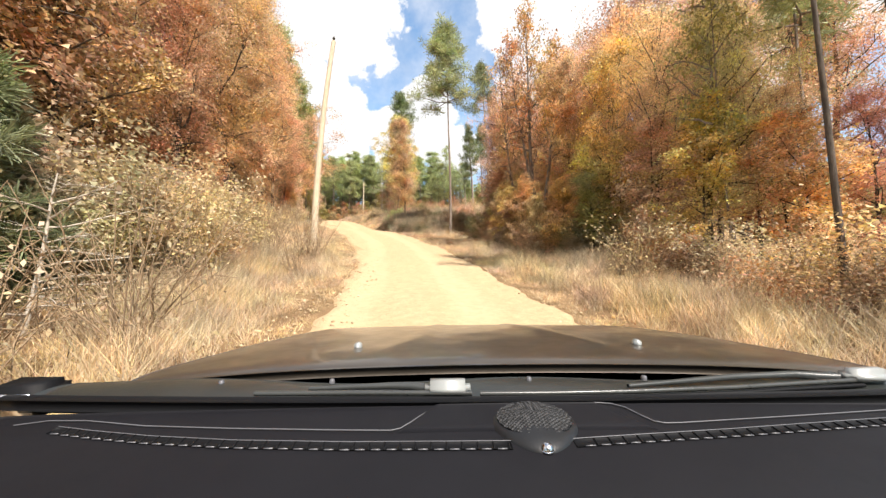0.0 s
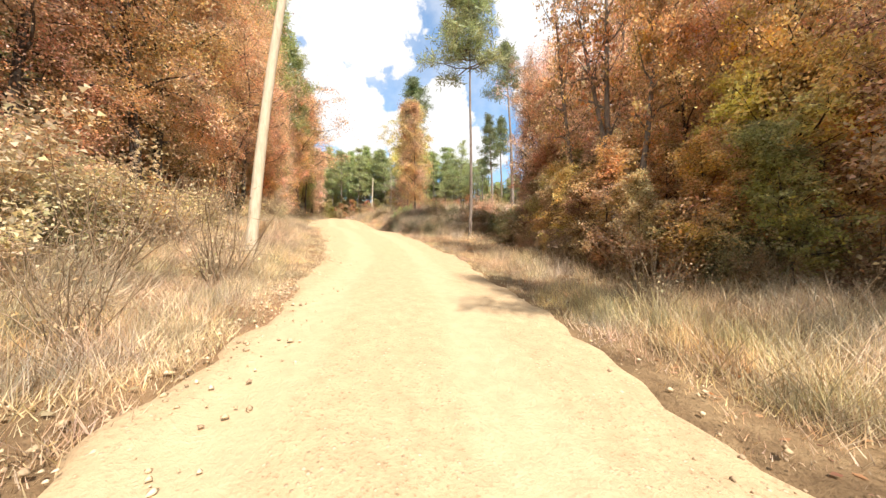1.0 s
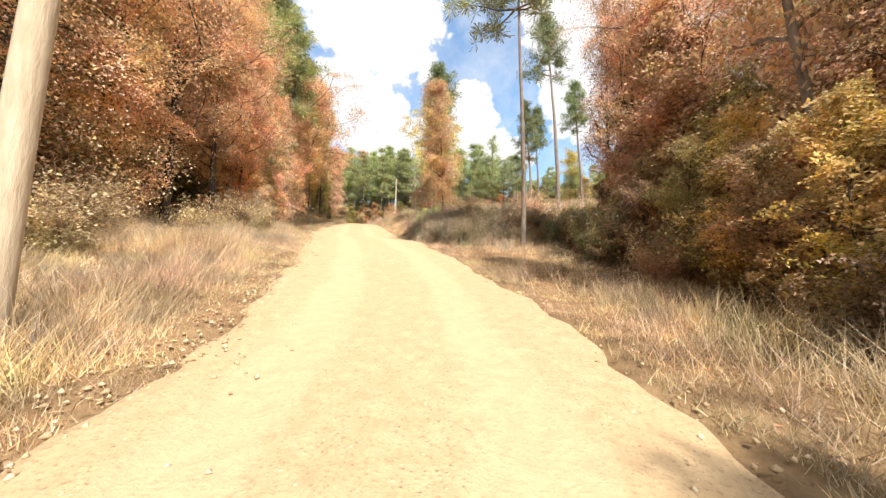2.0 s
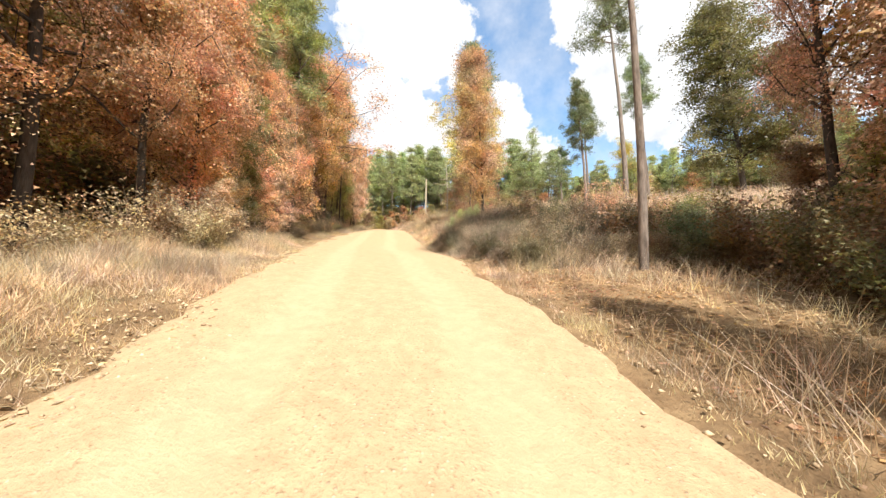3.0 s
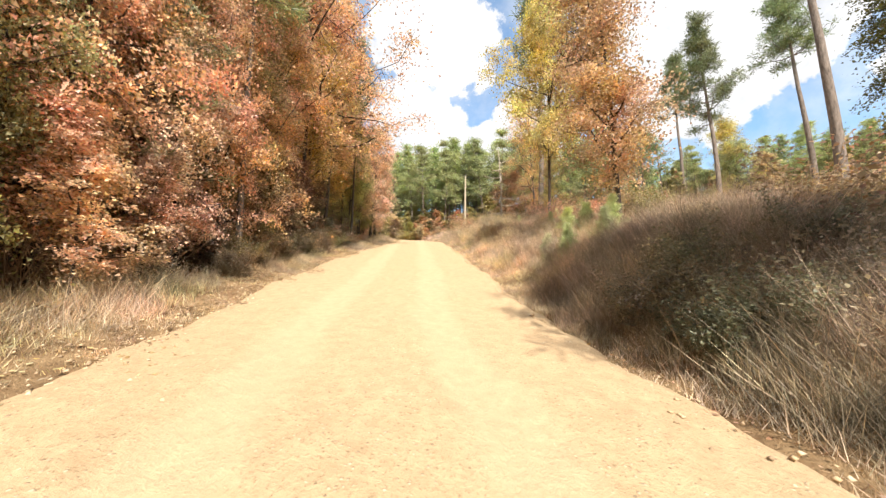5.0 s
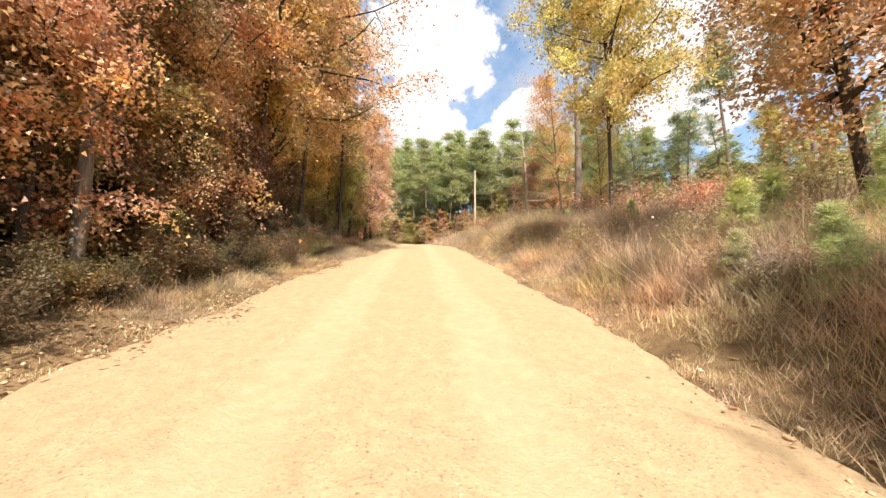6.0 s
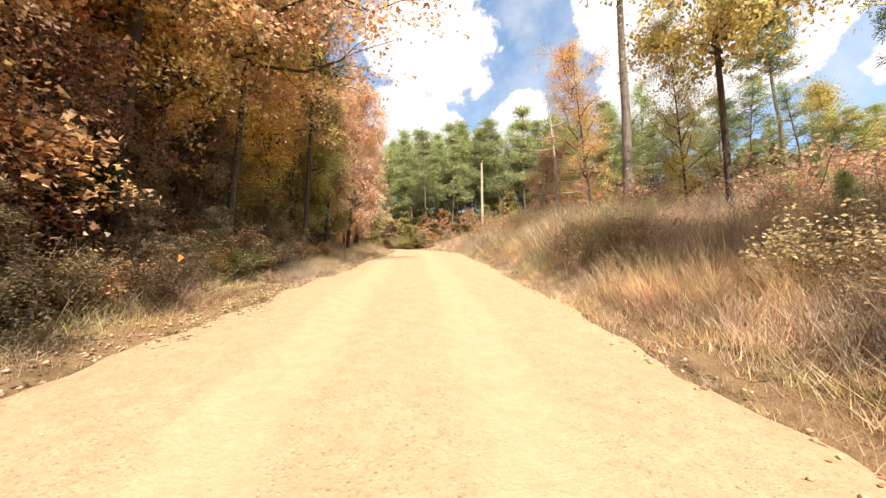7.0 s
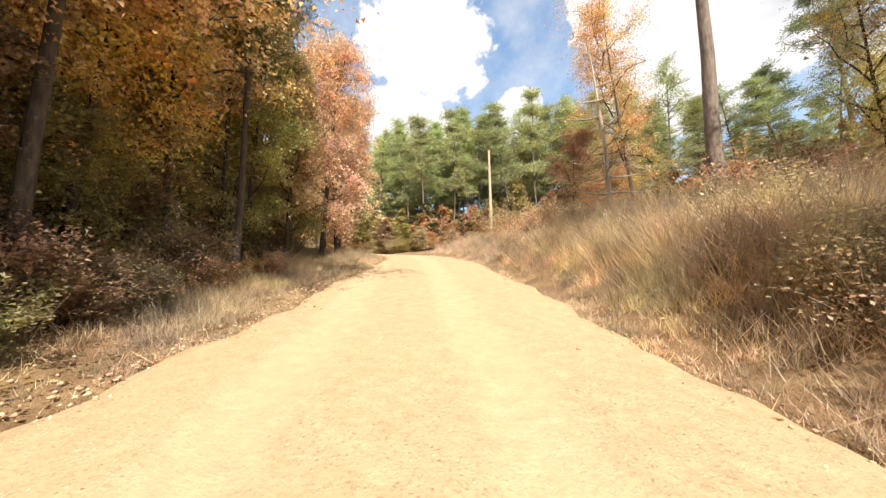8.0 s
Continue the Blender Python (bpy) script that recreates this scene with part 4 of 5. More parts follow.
for s, d, h, c in ((48.5, 10, 2.2, BROWN), (50.5, 9.2, 2.0, BROWN), (48.0, 5.2, 1.2, TAN), (46.9, 4.2, 1.0, TAN), (46.4, 4.6, 1.1, TAN), (49, 6.0, 1.0, TAN), (52.5, 9.5, 2.2, RUST), (44.6, 7.2, 1.8, RED), (43.2, 8.2, 1.6, RED),
                   (31.4, 4.0, 1.0, BRUSH), (30.2, 3.9, 1.0, BRUSH), (28.8, 4.2, 1.0, BRUSH), (26.8, 5.2, 1.0, BRUSH), (28, 4.9, 1.0, BRUSH), (29.6, 4.6, 1.0, GREEN), (31, 5.2, 1.0, BRUSH), (30.4, 6.4, 1.8, BROWN), (32.5, 7, 1.7, BROWN), (28.5, 6.6, 1.5, BRUSH), (27, 7.5, 1.9, BROWN), (57, 5.2, 1.8, RUST), (59, 5, 2.0, RUST), (60.5, 5.5, 2.2, OLIVE)):
    bush(SHRUBS[int(s * 10) % 3], s, d, h, c, 1.3)
for i in range(14):
    s = 30 + 32 * (i * 0.618 % 1)
    bush(SHRUBS[i % 2], s, 8 + 10 * rng.uniform(), rng.uniform(1.2, 2.2), (OLIVE, RED, TAN, OLIVE)[i % 4], 1.3)
for s, d, h in ((38.8, 5.2, 1.25), (37.1, 4.4, 1.0), (38.9, 5.9, 1.2), (38.0, 4.2, 0.8), (36.6, 5.2, 1.1), (37.6, 6.0, 1.2), (45, 7.5, 0.9)):
    pine_tree(SAPLINGS[0], s, d, h, (0.55, 0.56, 0.26), 1.3, "bushy young pine sapling on the grassy bank")
# rank brush on the foot of the bank, its dark tones partly painted shade
for i in range(22):
    s = 25.6 + 7.4 * (i * 0.618 % 1)
    bush(THICKETS[i % 3], s, 3.3 + 2.6 * rng.uniform() ** 1.2, rng.uniform(0.36, 0.6), ((0.27, 0.205, 0.135), (0.22, 0.19, 0.11), (0.31, 0.24, 0.155), (0.19, 0.185, 0.10))[i % 4], 1.25, "rank grey-brown brush on the foot of the bank, darkened for shade")
for i in range(9):
    bush(THICKETS[i % 3], 49.6 + 3.2 * (i * 0.618 % 1), 7.2 + 2.2 * rng.uniform(), rng.uniform(0.3, 0.5), ((0.22, 0.17, 0.12), DUSK)[i % 2], 1.6, "heap of dead grey-brown brush under the pine")
# thickets in dark leaf colours that imitate the shade behind the pine
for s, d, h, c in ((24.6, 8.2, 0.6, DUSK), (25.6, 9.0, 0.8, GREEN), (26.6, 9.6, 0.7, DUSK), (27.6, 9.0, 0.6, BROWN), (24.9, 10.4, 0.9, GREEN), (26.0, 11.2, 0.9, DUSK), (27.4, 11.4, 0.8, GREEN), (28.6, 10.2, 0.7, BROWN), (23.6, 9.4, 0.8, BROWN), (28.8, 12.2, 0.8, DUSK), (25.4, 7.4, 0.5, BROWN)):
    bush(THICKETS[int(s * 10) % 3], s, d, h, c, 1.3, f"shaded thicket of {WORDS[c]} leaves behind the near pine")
# near-black leaf colours stand in for shade on this brush
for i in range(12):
    bush(THICKETS[i % 3], 27.4 + 4.2 * (i * 0.618 % 1), 6.2 + 3.2 * rng.uniform(), rng.uniform(0.5, 0.8), ((0.17, 0.15, 0.085), (0.22, 0.16, 0.10), (0.15, 0.15, 0.08))[i % 3], 1.2, "tangled brush on the bank, shade put into its dark colour")
# tall dry weeds among the grass of the bank
for i in range(64):
    s = 33 + 26 * (i * 0.618 % 1)
    bush(SHRUBS[(0, 2, 3, 2, 0)[i % 5]], s, 3.6 + 7 * rng.uniform(), rng.uniform(0.4, 0.9), ((0.46, 0.35, 0.24), (0.40, 0.29, 0.18), (0.52, 0.42, 0.26), (0.36, 0.27, 0.18), (0.48, 0.36, 0.22))[i % 5], 1.3, "tall brown dry weeds on the grassy bank", "dry_weed")
for s, d, h in ((43.5, 6.6, 0.9), (47.2, 6.2, 0.8), (45.8, 9.2, 1.3), (42.2, 8.6, 0.8)):
    pine_tree(SAPLINGS[0], s, d, h, (0.42, 0.44, 0.2), 1.1, "bushy young pine sapling on the grassy bank")


# dry grass
def grass(name, n, s0, s1, d0, d1, tall, colour, per=13, wide=0.009):
    s, d = rng.uniform(s0, s1, n), rng.uniform(d0, d1, n)
    l, r = road_edges(s)
    stray = np.abs(rng.normal(size=n)) * 0.16
    keep = (d < l + stray - 0.05) | (d > r - stray + 0.05)
    # little grass on the leaf-strewn floor under the near pine
    keep &= ~((s > 18) & (s < 28) & (d > 2.8) & (d < 9) & (rng.uniform(size=n) < 0.88))
    keep &= ~((s > 22) & (s < 30) & (d > 6.5) & (d < 14) & (rng.uniform(size=n) < 0.7))
    # nor in the shade of the undergrowth by the first bend
    keep &= ~((s > 11) & (s < 19) & (d > 4.2) & (rng.uniform(size=n) < 0.8))
    s, d = s[keep], d[keep]
    patch = 0.5 + 0.5 * np.sin(s * 0.9 + d * 1.7) * np.sin(s * 0.37 - d * 0.8)
    keep = rng.uniform(size=len(s)) < 0.35 + 0.65 * patch
    s, d, patch = s[keep], d[keep], patch[keep]
    x, y, z = place(s, d)
    l, r = road_edges(s)
    near = np.clip(np.maximum(l - d, d - r) / 1.1, 0.25, 1)
    n = len(x)
    h = tall * near * (0.4 + 0.8 * patch) * rng.uniform(0.45, 1.35, n)
    root = np.stack([x, y, z - 0.03], -1)[:, None] + rng.normal(size=(n, per, 3)) * (0.07, 0.07, 0)
    lean = rng.normal(size=(n, per, 3)) * 0.36
    lean[..., 2] = 1
    L = (h[:, None] * rng.uniform(0.5, 1.1, (n, per)))[..., None]
    side = np.cross(lean, rng.normal(size=(n, per, 3)))
    side /= np.linalg.norm(side, axis=2)[..., None]
    tip = root + lean * L
    tip[..., :2] += lean[..., :2] * L * 0.35
    v = np.stack([root - side * wide / 2, root + side * wide / 2, tip], 2).reshape(-1, 3)
    ob = new(name, mesh(name, v, np.arange(len(v)).reshape(-1, 3), GRASS))
    ob.color = (*colour, 1)
    return tagged(ob, "tall dry straw-coloured grass along the road verge", "grass", kind="stuff")


STRAW, SEDGE = (0.62, 0.455, 0.275), (0.66, 0.48, 0.335)
grass("dry_grass", 23000, -3, 35, -8, -1.8, 0.58, STRAW)
# left verge past s = 35: straw toned down to imitate tree shade
grass("dry_grass", 9500, 35, 66, -5.0, -1, 0.46, (0.52, 0.385, 0.23))
grass("dry_grass", 8000, 33, 62, 2.5, 6, 0.85, STRAW)
grass("dry_grass", 17000, -3, 26, 2.2, 9, 0.55, STRAW)
grass("dry_grass", 24000, 24, 66, 2.4, 13, 0.68, SEDGE)
grass("dry_grass", 6000, 25, 37, 2.9, 9.5, 1.0, (0.62, 0.455, 0.315))
# brown grass, coloured dark to paint the shade band across the bank
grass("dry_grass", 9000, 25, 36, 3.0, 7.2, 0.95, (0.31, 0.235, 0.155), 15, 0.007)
grass("dry_grass", 2600, 46.5, 54, 3.2, 6.4, 1.1, STRAW)
grass("dry_grass", 9000, 26, 80, 13, 42, 1.0, SEDGE, 8, 0.03)


# ---- poles ----
DARK_GLAZE, g = material("dark_glaze")
finish(g, g.mix((0.03, 0.025, 0.02), (0.06, 0.05, 0.04), g.noise(at(g), 20.0)), 0.3)


def pole(s, d, height, radius, lean_x=0.0):
    x, y, z = (float(v) for v in place(s, d))
    ob = thing("utility_pole", x, y, z, "weathered pale wooden utility pole", "pole")
    v, f = tubes([[(lean_x * h * h * 0.01, 0, h - 0.3 if h == 0 else h, radius * (1 - 0.35 * h / height)) for h in np.linspace(0, height, 12)]], 14)
    child("post", mesh("post", v, f, POLE_WOOD, True), ob)
    top = lean_x * height * height * 0.01
    v, f = tubes([[(top, 0, height - 0.02, 0.03), (top, 0, height + 0.08, 0.03), (top, 0, height + 0.10, 0.06), (top, 0, height + 0.16, 0.065), (top, 0, height + 0.22, 0.045), (top, 0, height + 0.24, 0.005)]], 10)
    child("insulator", mesh("insulator", v, f, DARK_GLAZE, True), ob, None, "dark insulator knob")
    return ob


pole(15.2, -3.82, 9.4, 0.145, 0.7)
pole(66.8, 9.9, 8.0, 0.14)


# ---- fallen leaves and stones by the road ----
def litter(name, n, s0, s1, d0, d1, size, colour):
    s, d = rng.uniform(s0, s1, n), rng.uniform(d0, d1, n)
    x, y, z = place(s, d)
    v, f = blades(np.zeros((n, 3)), np.full(n, size), rng)
    v = v.reshape(n, 4, 3)
    v[..., 2] *= 0.35
    v += np.stack([x, y, z + 0.03], -1)[:, None]
    ob = new(name, mesh(name, v.reshape(-1, 3), f, LEAF))
    ob.color = (*colour, 1)
    return tagged(ob, "scattered dry brown leaves lying on the verge", "leaves", kind="stuff")


litter("fallen_leaves", 12000, -2, 60, -8, -1.9, 0.075, TAN)
litter("fallen_leaves", 10000, -2, 60, 2.4, 9, 0.075, RUST)
litter("fallen_leaves", 6000, 34, 58, -7.5, -2.6, 0.08, BROWN)
litter("fallen_leaves", 9000, 18.5, 29, 2.8, 10, 0.085, (0.50, 0.31, 0.17))


def stones(name, n, s0, s1, side):
    """Small angular stones strewn along one edge of the road."""
    s = rng.uniform(s0, s1, n)
    l, r = road_edges(s)
    d = np.where(side < 0, l, r) + side * rng.normal(size=n) * 0.45
    x, y, z = place(s, d)
    c = np.stack([x, y, z + 0.03], -1)
    base = np.array([(1, 0, 0), (-1, 0, 0), (0, 1, 0), (0, -1, 0), (0, 0, 0.7), (0, 0, -0.7)], float)
    faces = np.array([(0, 2, 4), (2, 1, 4), (1, 3, 4), (3, 0, 4), (2, 0, 5), (1, 2, 5), (3, 1, 5), (0, 3, 5)])
    v = base[None] * rng.uniform(0.5, 1.3, (n, 6, 1)) * np.minimum(rng.gamma(2.0, 0.009, (n, 1, 1)), 0.035) + c[:, None]
    f = (faces[None] + 6 * np.arange(n)[:, None, None]).reshape(-1, 3)
    return tagged(new(name, mesh(name, v.reshape(-1, 3), f, STONE)), "pale stones and clods along the road edge", "gravel", kind="stuff")


stones("gravel", 5200, 0, 56, -1.0)
stones("gravel", 1800, 0, 56, 1.0)

# a dead cedar with bleached boughs before dark young cedars, at the start of the left verge
x, y, z = (float(v) for v in place(4.5, -5.0))
r = np.random.default_rng(19)
cedar = thing("dead_cedar", x, y, z, "dead cedar with bleached drooping boughs in the brush", "tree", scale=(0.72, 0.72, 0.72))
line = wander((0, 0, -0.2), (0.1, 0, 1), 3.0, 0.05, 0.012, 8, r, 0.05)
v, f = tubes([line], 7)
child("trunk", mesh("trunk", v, f, DEAD_WOOD, True), cedar)
boughs, sprigs = [], []
for k in range(16):
    az = radians(-70 + 150 * (k * 0.618 % 1))
    h = 0.3 + 2.2 * k / 16
    p0 = np.array([np.interp(h, [q[2] for q in line], [q[c] for q in line]) for c in range(3)])
    bough = wander(p0, (math.cos(az), math.sin(az), 0.25), r.uniform(0.9, 1.5) * (1.25 - 0.3 * h / 2), 0.02, 0.006, 6, r, 0.08, -0.02)
    boughs.append(bough)
    for q in bough[2:]:
        for side in (-1, 1):
            sprigs.append(wander(q[:3], (math.cos(az + side * 0.9), math.sin(az + side * 0.9), 0.1), 0.28, 0.006, 0.002, 2, r, 0.2))
v, f = tubes(boughs, 5)
child("branchwork", mesh("branchwork", v, f, DEAD_WOOD, True), cedar)
v, f = tubes(sprigs, 3)
child("twigwork", mesh("twigwork", v, f, DEAD_WOOD, True), cedar)
for s, d, h in ((4.4, -5.7, 3.4), (5.2, -6.2, 3.2), (3.6, -5.6, 3.0), (3.9, -6.6, 3.6)):
    pine_tree(SAPLINGS[0], s, d, h, DEEP_GREEN, 1.0, "dark green young cedar in the brush")

# a dead, bare snag on the bank
x, y = -15.8, 53.6
r = np.random.default_rng(5)
snag = thing("dead_tree", x, y, float(ground(x, y)[0]), "dead pale tree with bare broken side branches", "tree")
line = wander((0, 0, -0.2), (0.01, 0, 1), 7.5, 0.11, 0.02, 12, r, 0.035)
v, f = tubes([line], 8)
child("trunk", mesh("trunk", v, f, DEAD_WOOD, True), snag)
limbs = []
for k in range(22):
    limb = wander(line[1 + k % 9][:3], (math.cos(k * 2.3), math.sin(k * 2.3), -0.12), r.uniform(1.0, 2.7) * (1.15 - 0.07 * (k % 9)), 0.045, 0.01, 7, r, 0.13, 0.04)
    limbs.append(limb)
    for q in limb[3:7:2]:
        limbs.append(wander(q[:3], r.normal(size=3) + (0, 0, 0.5), 0.5, 0.012, 0.004, 3, r, 0.25))
v, f = tubes(limbs, 5)
child("branchwork", mesh("branchwork", v, f, DEAD_WOOD, True), snag)

# salmon and orange young oaks leaning out of the left wood's edge
for k, s, d, h, c, g in ((1, 29.6, -6.1, 8.5, (0.72, 0.43, 0.24), 0.95), (0, 32.4, -6.2, 9.5, (0.74, 0.46, 0.26), 0.85), (2, 34.4, -5.9, 9.0, (0.74, 0.45, 0.27), 0.8), (1, 33.4, -5.6, 7.2, (0.36, 0.32, 0.12), 0.8), (1, 36.8, -5.6, 8.5, SALMON, 0.85), (0, 39.0, -5.8, 9.0, (0.72, 0.42, 0.24), 0.85)):
    tree(OAKS[(1, 3, 5)[k]], s, d, h, c, g, bole=0.6, group="trees at the edge of the left wood", label=f"young oak with {'salmon orange' if c[0] > 0.5 else 'olive green'} leaves leaning out of the wood")
for s, d, h, c in ((34.2, -5.0, 3.4, (0.74, 0.45, 0.28)), (35.6, -5.2, 3.0, (0.70, 0.42, 0.26)), (31.4, -5.3, 2.4, TAN), (29.0, -5.0, 2.2, TAN), (30.4, -5.5, 3.0, (0.66, 0.42, 0.22))):
    tree(YOUNG_OAKS[int(s * 10) % 3], s, d, h, c, 1.35, bole=0.4, group="young trees under the wood", label="low young oak with pale salmon and tan leaves")
# golden and orange crowns held high over the dark foot of the wood
for k, s, d, h, c in ((4, 42.6, -5.8, 10, (0.74, 0.43, 0.23)), (2, 46.8, -6.0, 11, (0.76, 0.50, 0.21)), (4, 49.8, -5.8, 11, (0.78, 0.57, 0.21)), (2, 52.0, -5.6, 10.5, (0.76, 0.52, 0.2)), (4, 54.6, -5.6, 10, (0.74, 0.54, 0.2))):
    tree(OAKS[k], s, d, h, c, 0.95, bole=0.6, group="trees at the edge of the left wood", label="oak with a high crown of golden orange leaves")
# rank growth at the left wood's foot, near the road; dark colours paint shade
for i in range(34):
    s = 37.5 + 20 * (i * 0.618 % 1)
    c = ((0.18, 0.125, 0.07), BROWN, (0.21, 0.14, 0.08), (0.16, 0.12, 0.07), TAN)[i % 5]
    bush(THICKETS[i % 3], s, -(4.3 + 1.1 * rng.uniform()), rng.uniform(0.35, 0.7) if c != TAN else 0.3, c, 1.1, "rank undergrowth at the foot of the wood, coloured dark for shade" if c != TAN else "small shrub with pale dry leaves at the wood's foot")
# the browns from s = 42 to 48 are darkened for the wood's shade
for s, d, h, c in ((50.2, -6.0, 3.6, OLIVE), (51.8, -6.0, 4.4, (0.34, 0.30, 0.12)), (53.0, -6.2, 3.8, OLIVE), (54.6, -6.2, 4.6, (0.42, 0.38, 0.15)), (56.0, -5.8, 4.0, OLIVE), (57.6, -5.6, 3.6, (0.46, 0.38, 0.17)), (59.2, -5.4, 3.4, TAN),
                   (42.4, -5.9, 4.2, BROWN), (44.2, -5.8, 4.6, (0.36, 0.19, 0.125)), (46.0, -5.7, 4.0, (0.26, 0.17, 0.10)), (48.0, -5.9, 4.4, (0.26, 0.18, 0.10))):
    tree(YOUNG_OAKS[int(s * 10) % 3], s, d, h, c, 1.1, bole=0.5, group="young trees under the wood", label=f"low young tree with {WORDS.get(c, 'dull autumn')} leaves")
for i in range(26):
    s, d = 58 + 22 * (i * 0.618 % 1), -(6.6 + 6 * rng.uniform())
    tree(FAR_OAKS[(0, 2)[i % 2]], s, d, rng.uniform(2.8, 4.4), (DUSK, OLIVE, BROWN, DUSK)[i % 4], 1.8, bole=0.6, group="young trees under the wood")
# a tall tuft of pale grass and a bare sapling with a few dry leaves
bush(SHRUBS[3], 10.3, 3.5, 1.6, (0.62, 0.48, 0.28), 0.7, "tall pale tuft of dry grass stems by the road", "dry_weed")
bush(SHRUBS[3], 48.0, 4.4, 1.5, (0.66, 0.50, 0.26), 0.7, "thin bare sapling stems with a few dry leaves", "sapling")


# ---- the car whose windscreen the view starts behind, standing at the foot of the hill ----
def plain(name, colour, rough, metal=0.0, coat=0.0, grain=400.0, strength=0.15, specular=0.5):
    m, n = material(name)
    p = at(n)
    c = n.mix(colour, [v * 0.6 for v in colour], n.noise(p, 6.0, 4))
    finish(n, c, n.math("MULTIPLY_ADD", n.noise(p, 14.0, 4), 0.25, rough - 0.12), metal, n.noise(p, grain, 3), strength, 0.002, coat, specular)
    return m


PAINT = plain("bronze_car_paint", (0.15, 0.125, 0.10), 0.38, 0.75, 0.5, 900, 0.03)
DASH = plain("black_dash_plastic", (0.0078, 0.0074, 0.0095), 0.62, grain=700, specular=0.2)
SCUTTLE = plain("grey_scuttle_plastic", (0.026, 0.029, 0.027), 0.32)
GLOSS = plain("glossy_black_plastic", (0.012, 0.012, 0.013), 0.42, specular=0.4)
BLACK = plain("black_trim", (0.006, 0.006, 0.007), 0.6, specular=0.15)
ARM = plain("dark_wiper_paint", (0.05, 0.052, 0.05), 0.3)
CABIN = plain("dark_cabin_lining", (0.06, 0.058, 0.056), 0.9)
GREY = plain("grey_wiper_paint", (0.33, 0.34, 0.33), 0.4, 0.1)
PALE = plain("pale_seam", (0.11, 0.11, 0.12), 0.45)
MESH, g = material("speaker_cloth")
axis = g.add("ShaderNodeSeparateXYZ", {0: g.add("ShaderNodeTexCoord").outputs["Object"]})
weave = g.math("MULTIPLY", g.math("SINE", g.math("MULTIPLY", axis.outputs[0], 900.0)), g.math("SINE", g.math("MULTIPLY", axis.outputs[1], 1100.0)))
finish(g, g.ramp(g.math("MULTIPLY_ADD", weave, 0.5, 0.5), ((0.35, (0.004, 0.004, 0.004)), (0.75, (0.05, 0.05, 0.052)))), 0.6, bump=weave, strength=0.6, distance=0.002, specular=0.3)
RUBBER = plain("tyre_rubber", (0.02, 0.02, 0.02), 0.8)
CHROME = plain("chrome", (0.7, 0.7, 0.72), 0.2, 1.0)
MIRROR = plain("mirror_glass", (0.8, 0.8, 0.82), 0.14, 1.0, strength=0.0)

car = tagged(new("car"), "dark bronze car with a black dashboard on the dirt road", "car")
car.matrix_world = pose(0.15, 0.208, 0.036, 8.1, -0.6, 5.93)


def slab(shape, us, vs, thick):
    """A solid sheet: shape(u, v) gives its upper side, and it is thick downwards."""
    U, V = np.meshgrid(us, vs, indexing="ij")
    top = np.stack(np.broadcast_arrays(*shape(U, V)), -1).reshape(-1, 3)
    n, nu, nv = len(top), len(us), len(vs)
    f = sheet(nu, nv)
    rim = np.r_[np.arange(nv), np.arange(1, nu) * nv + nv - 1, ((nu - 1) * nv + np.arange(nv - 1))[::-1], (np.arange(1, nu - 1) * nv)[::-1]]
    nxt = np.roll(rim, -1)
    return np.concatenate([top, top - (0, 0, thick)]), np.concatenate([f, f[:, ::-1] + n, np.stack([nxt, rim, rim + n, nxt + n], 1)])


def part(name, vf, mat, parent, label="", smooth=True):
    return child(name, mesh(name, vf[0], vf[1], mat, smooth), parent, None, label)


def box(x0, x1, y0, y1, z0, z1, bevel=0.004):
    bm = bmesh.new()
    bmesh.ops.create_cube(bm, size=1.0, matrix=pose((x0 + x1) / 2, (y0 + y1) / 2, (z0 + z1) / 2) @ Matrix.Diagonal((x1 - x0, y1 - y0, z1 - z0, 1)))
    bmesh.ops.bevel(bm, geom=bm.edges, offset=bevel, segments=2, affect="EDGES")
    bmesh.ops.triangulate(bm, faces=bm.faces)
    vf = np.array([v.co for v in bm.verts]), np.array([[v.index for v in f.verts] for f in bm.faces])
    bm.free()
    return vf


def bonnet(u, v):
    """The bonnet from its rear edge to its nose, half-width at u = 1."""
    y = 0.78 + 0.97 * v - 0.06 * u * u * (1 - v)
    wide = 0.75 + 0.13 * np.clip((1.75 - y) / 0.92, 0, 1) ** 1.6
    z = 1.052 - 0.13 * (y - 0.78) - 0.07 * (y - 0.78) ** 2 - 0.012 * u**2 - 0.02 * u**6 * (1 - v)
    ridge = 0.006 * np.exp(-(((np.abs(u) - 0.24 - 0.1 * (1 - v)) / 0.05) ** 2)) * np.clip(v * 5, 0, 1)
    lip = 0.012 * np.exp(-v * 60)
    return u * wide, y, z + ridge - lip


part("bonnet", slab(bonnet, np.linspace(-1, 1, 81), np.linspace(0, 1, 60) ** 1.3, 0.02), PAINT, car, "dark bronze bonnet")
part("grille", slab(lambda u, v: (u * (0.75 - 0.03 * v), 1.752 + 0.10 * v * (2 - v), 0.848 - 0.012 * u * u - 0.25 * v), np.linspace(-1, 1, 21), np.linspace(0, 1, 8), 0.02), BLACK, car)
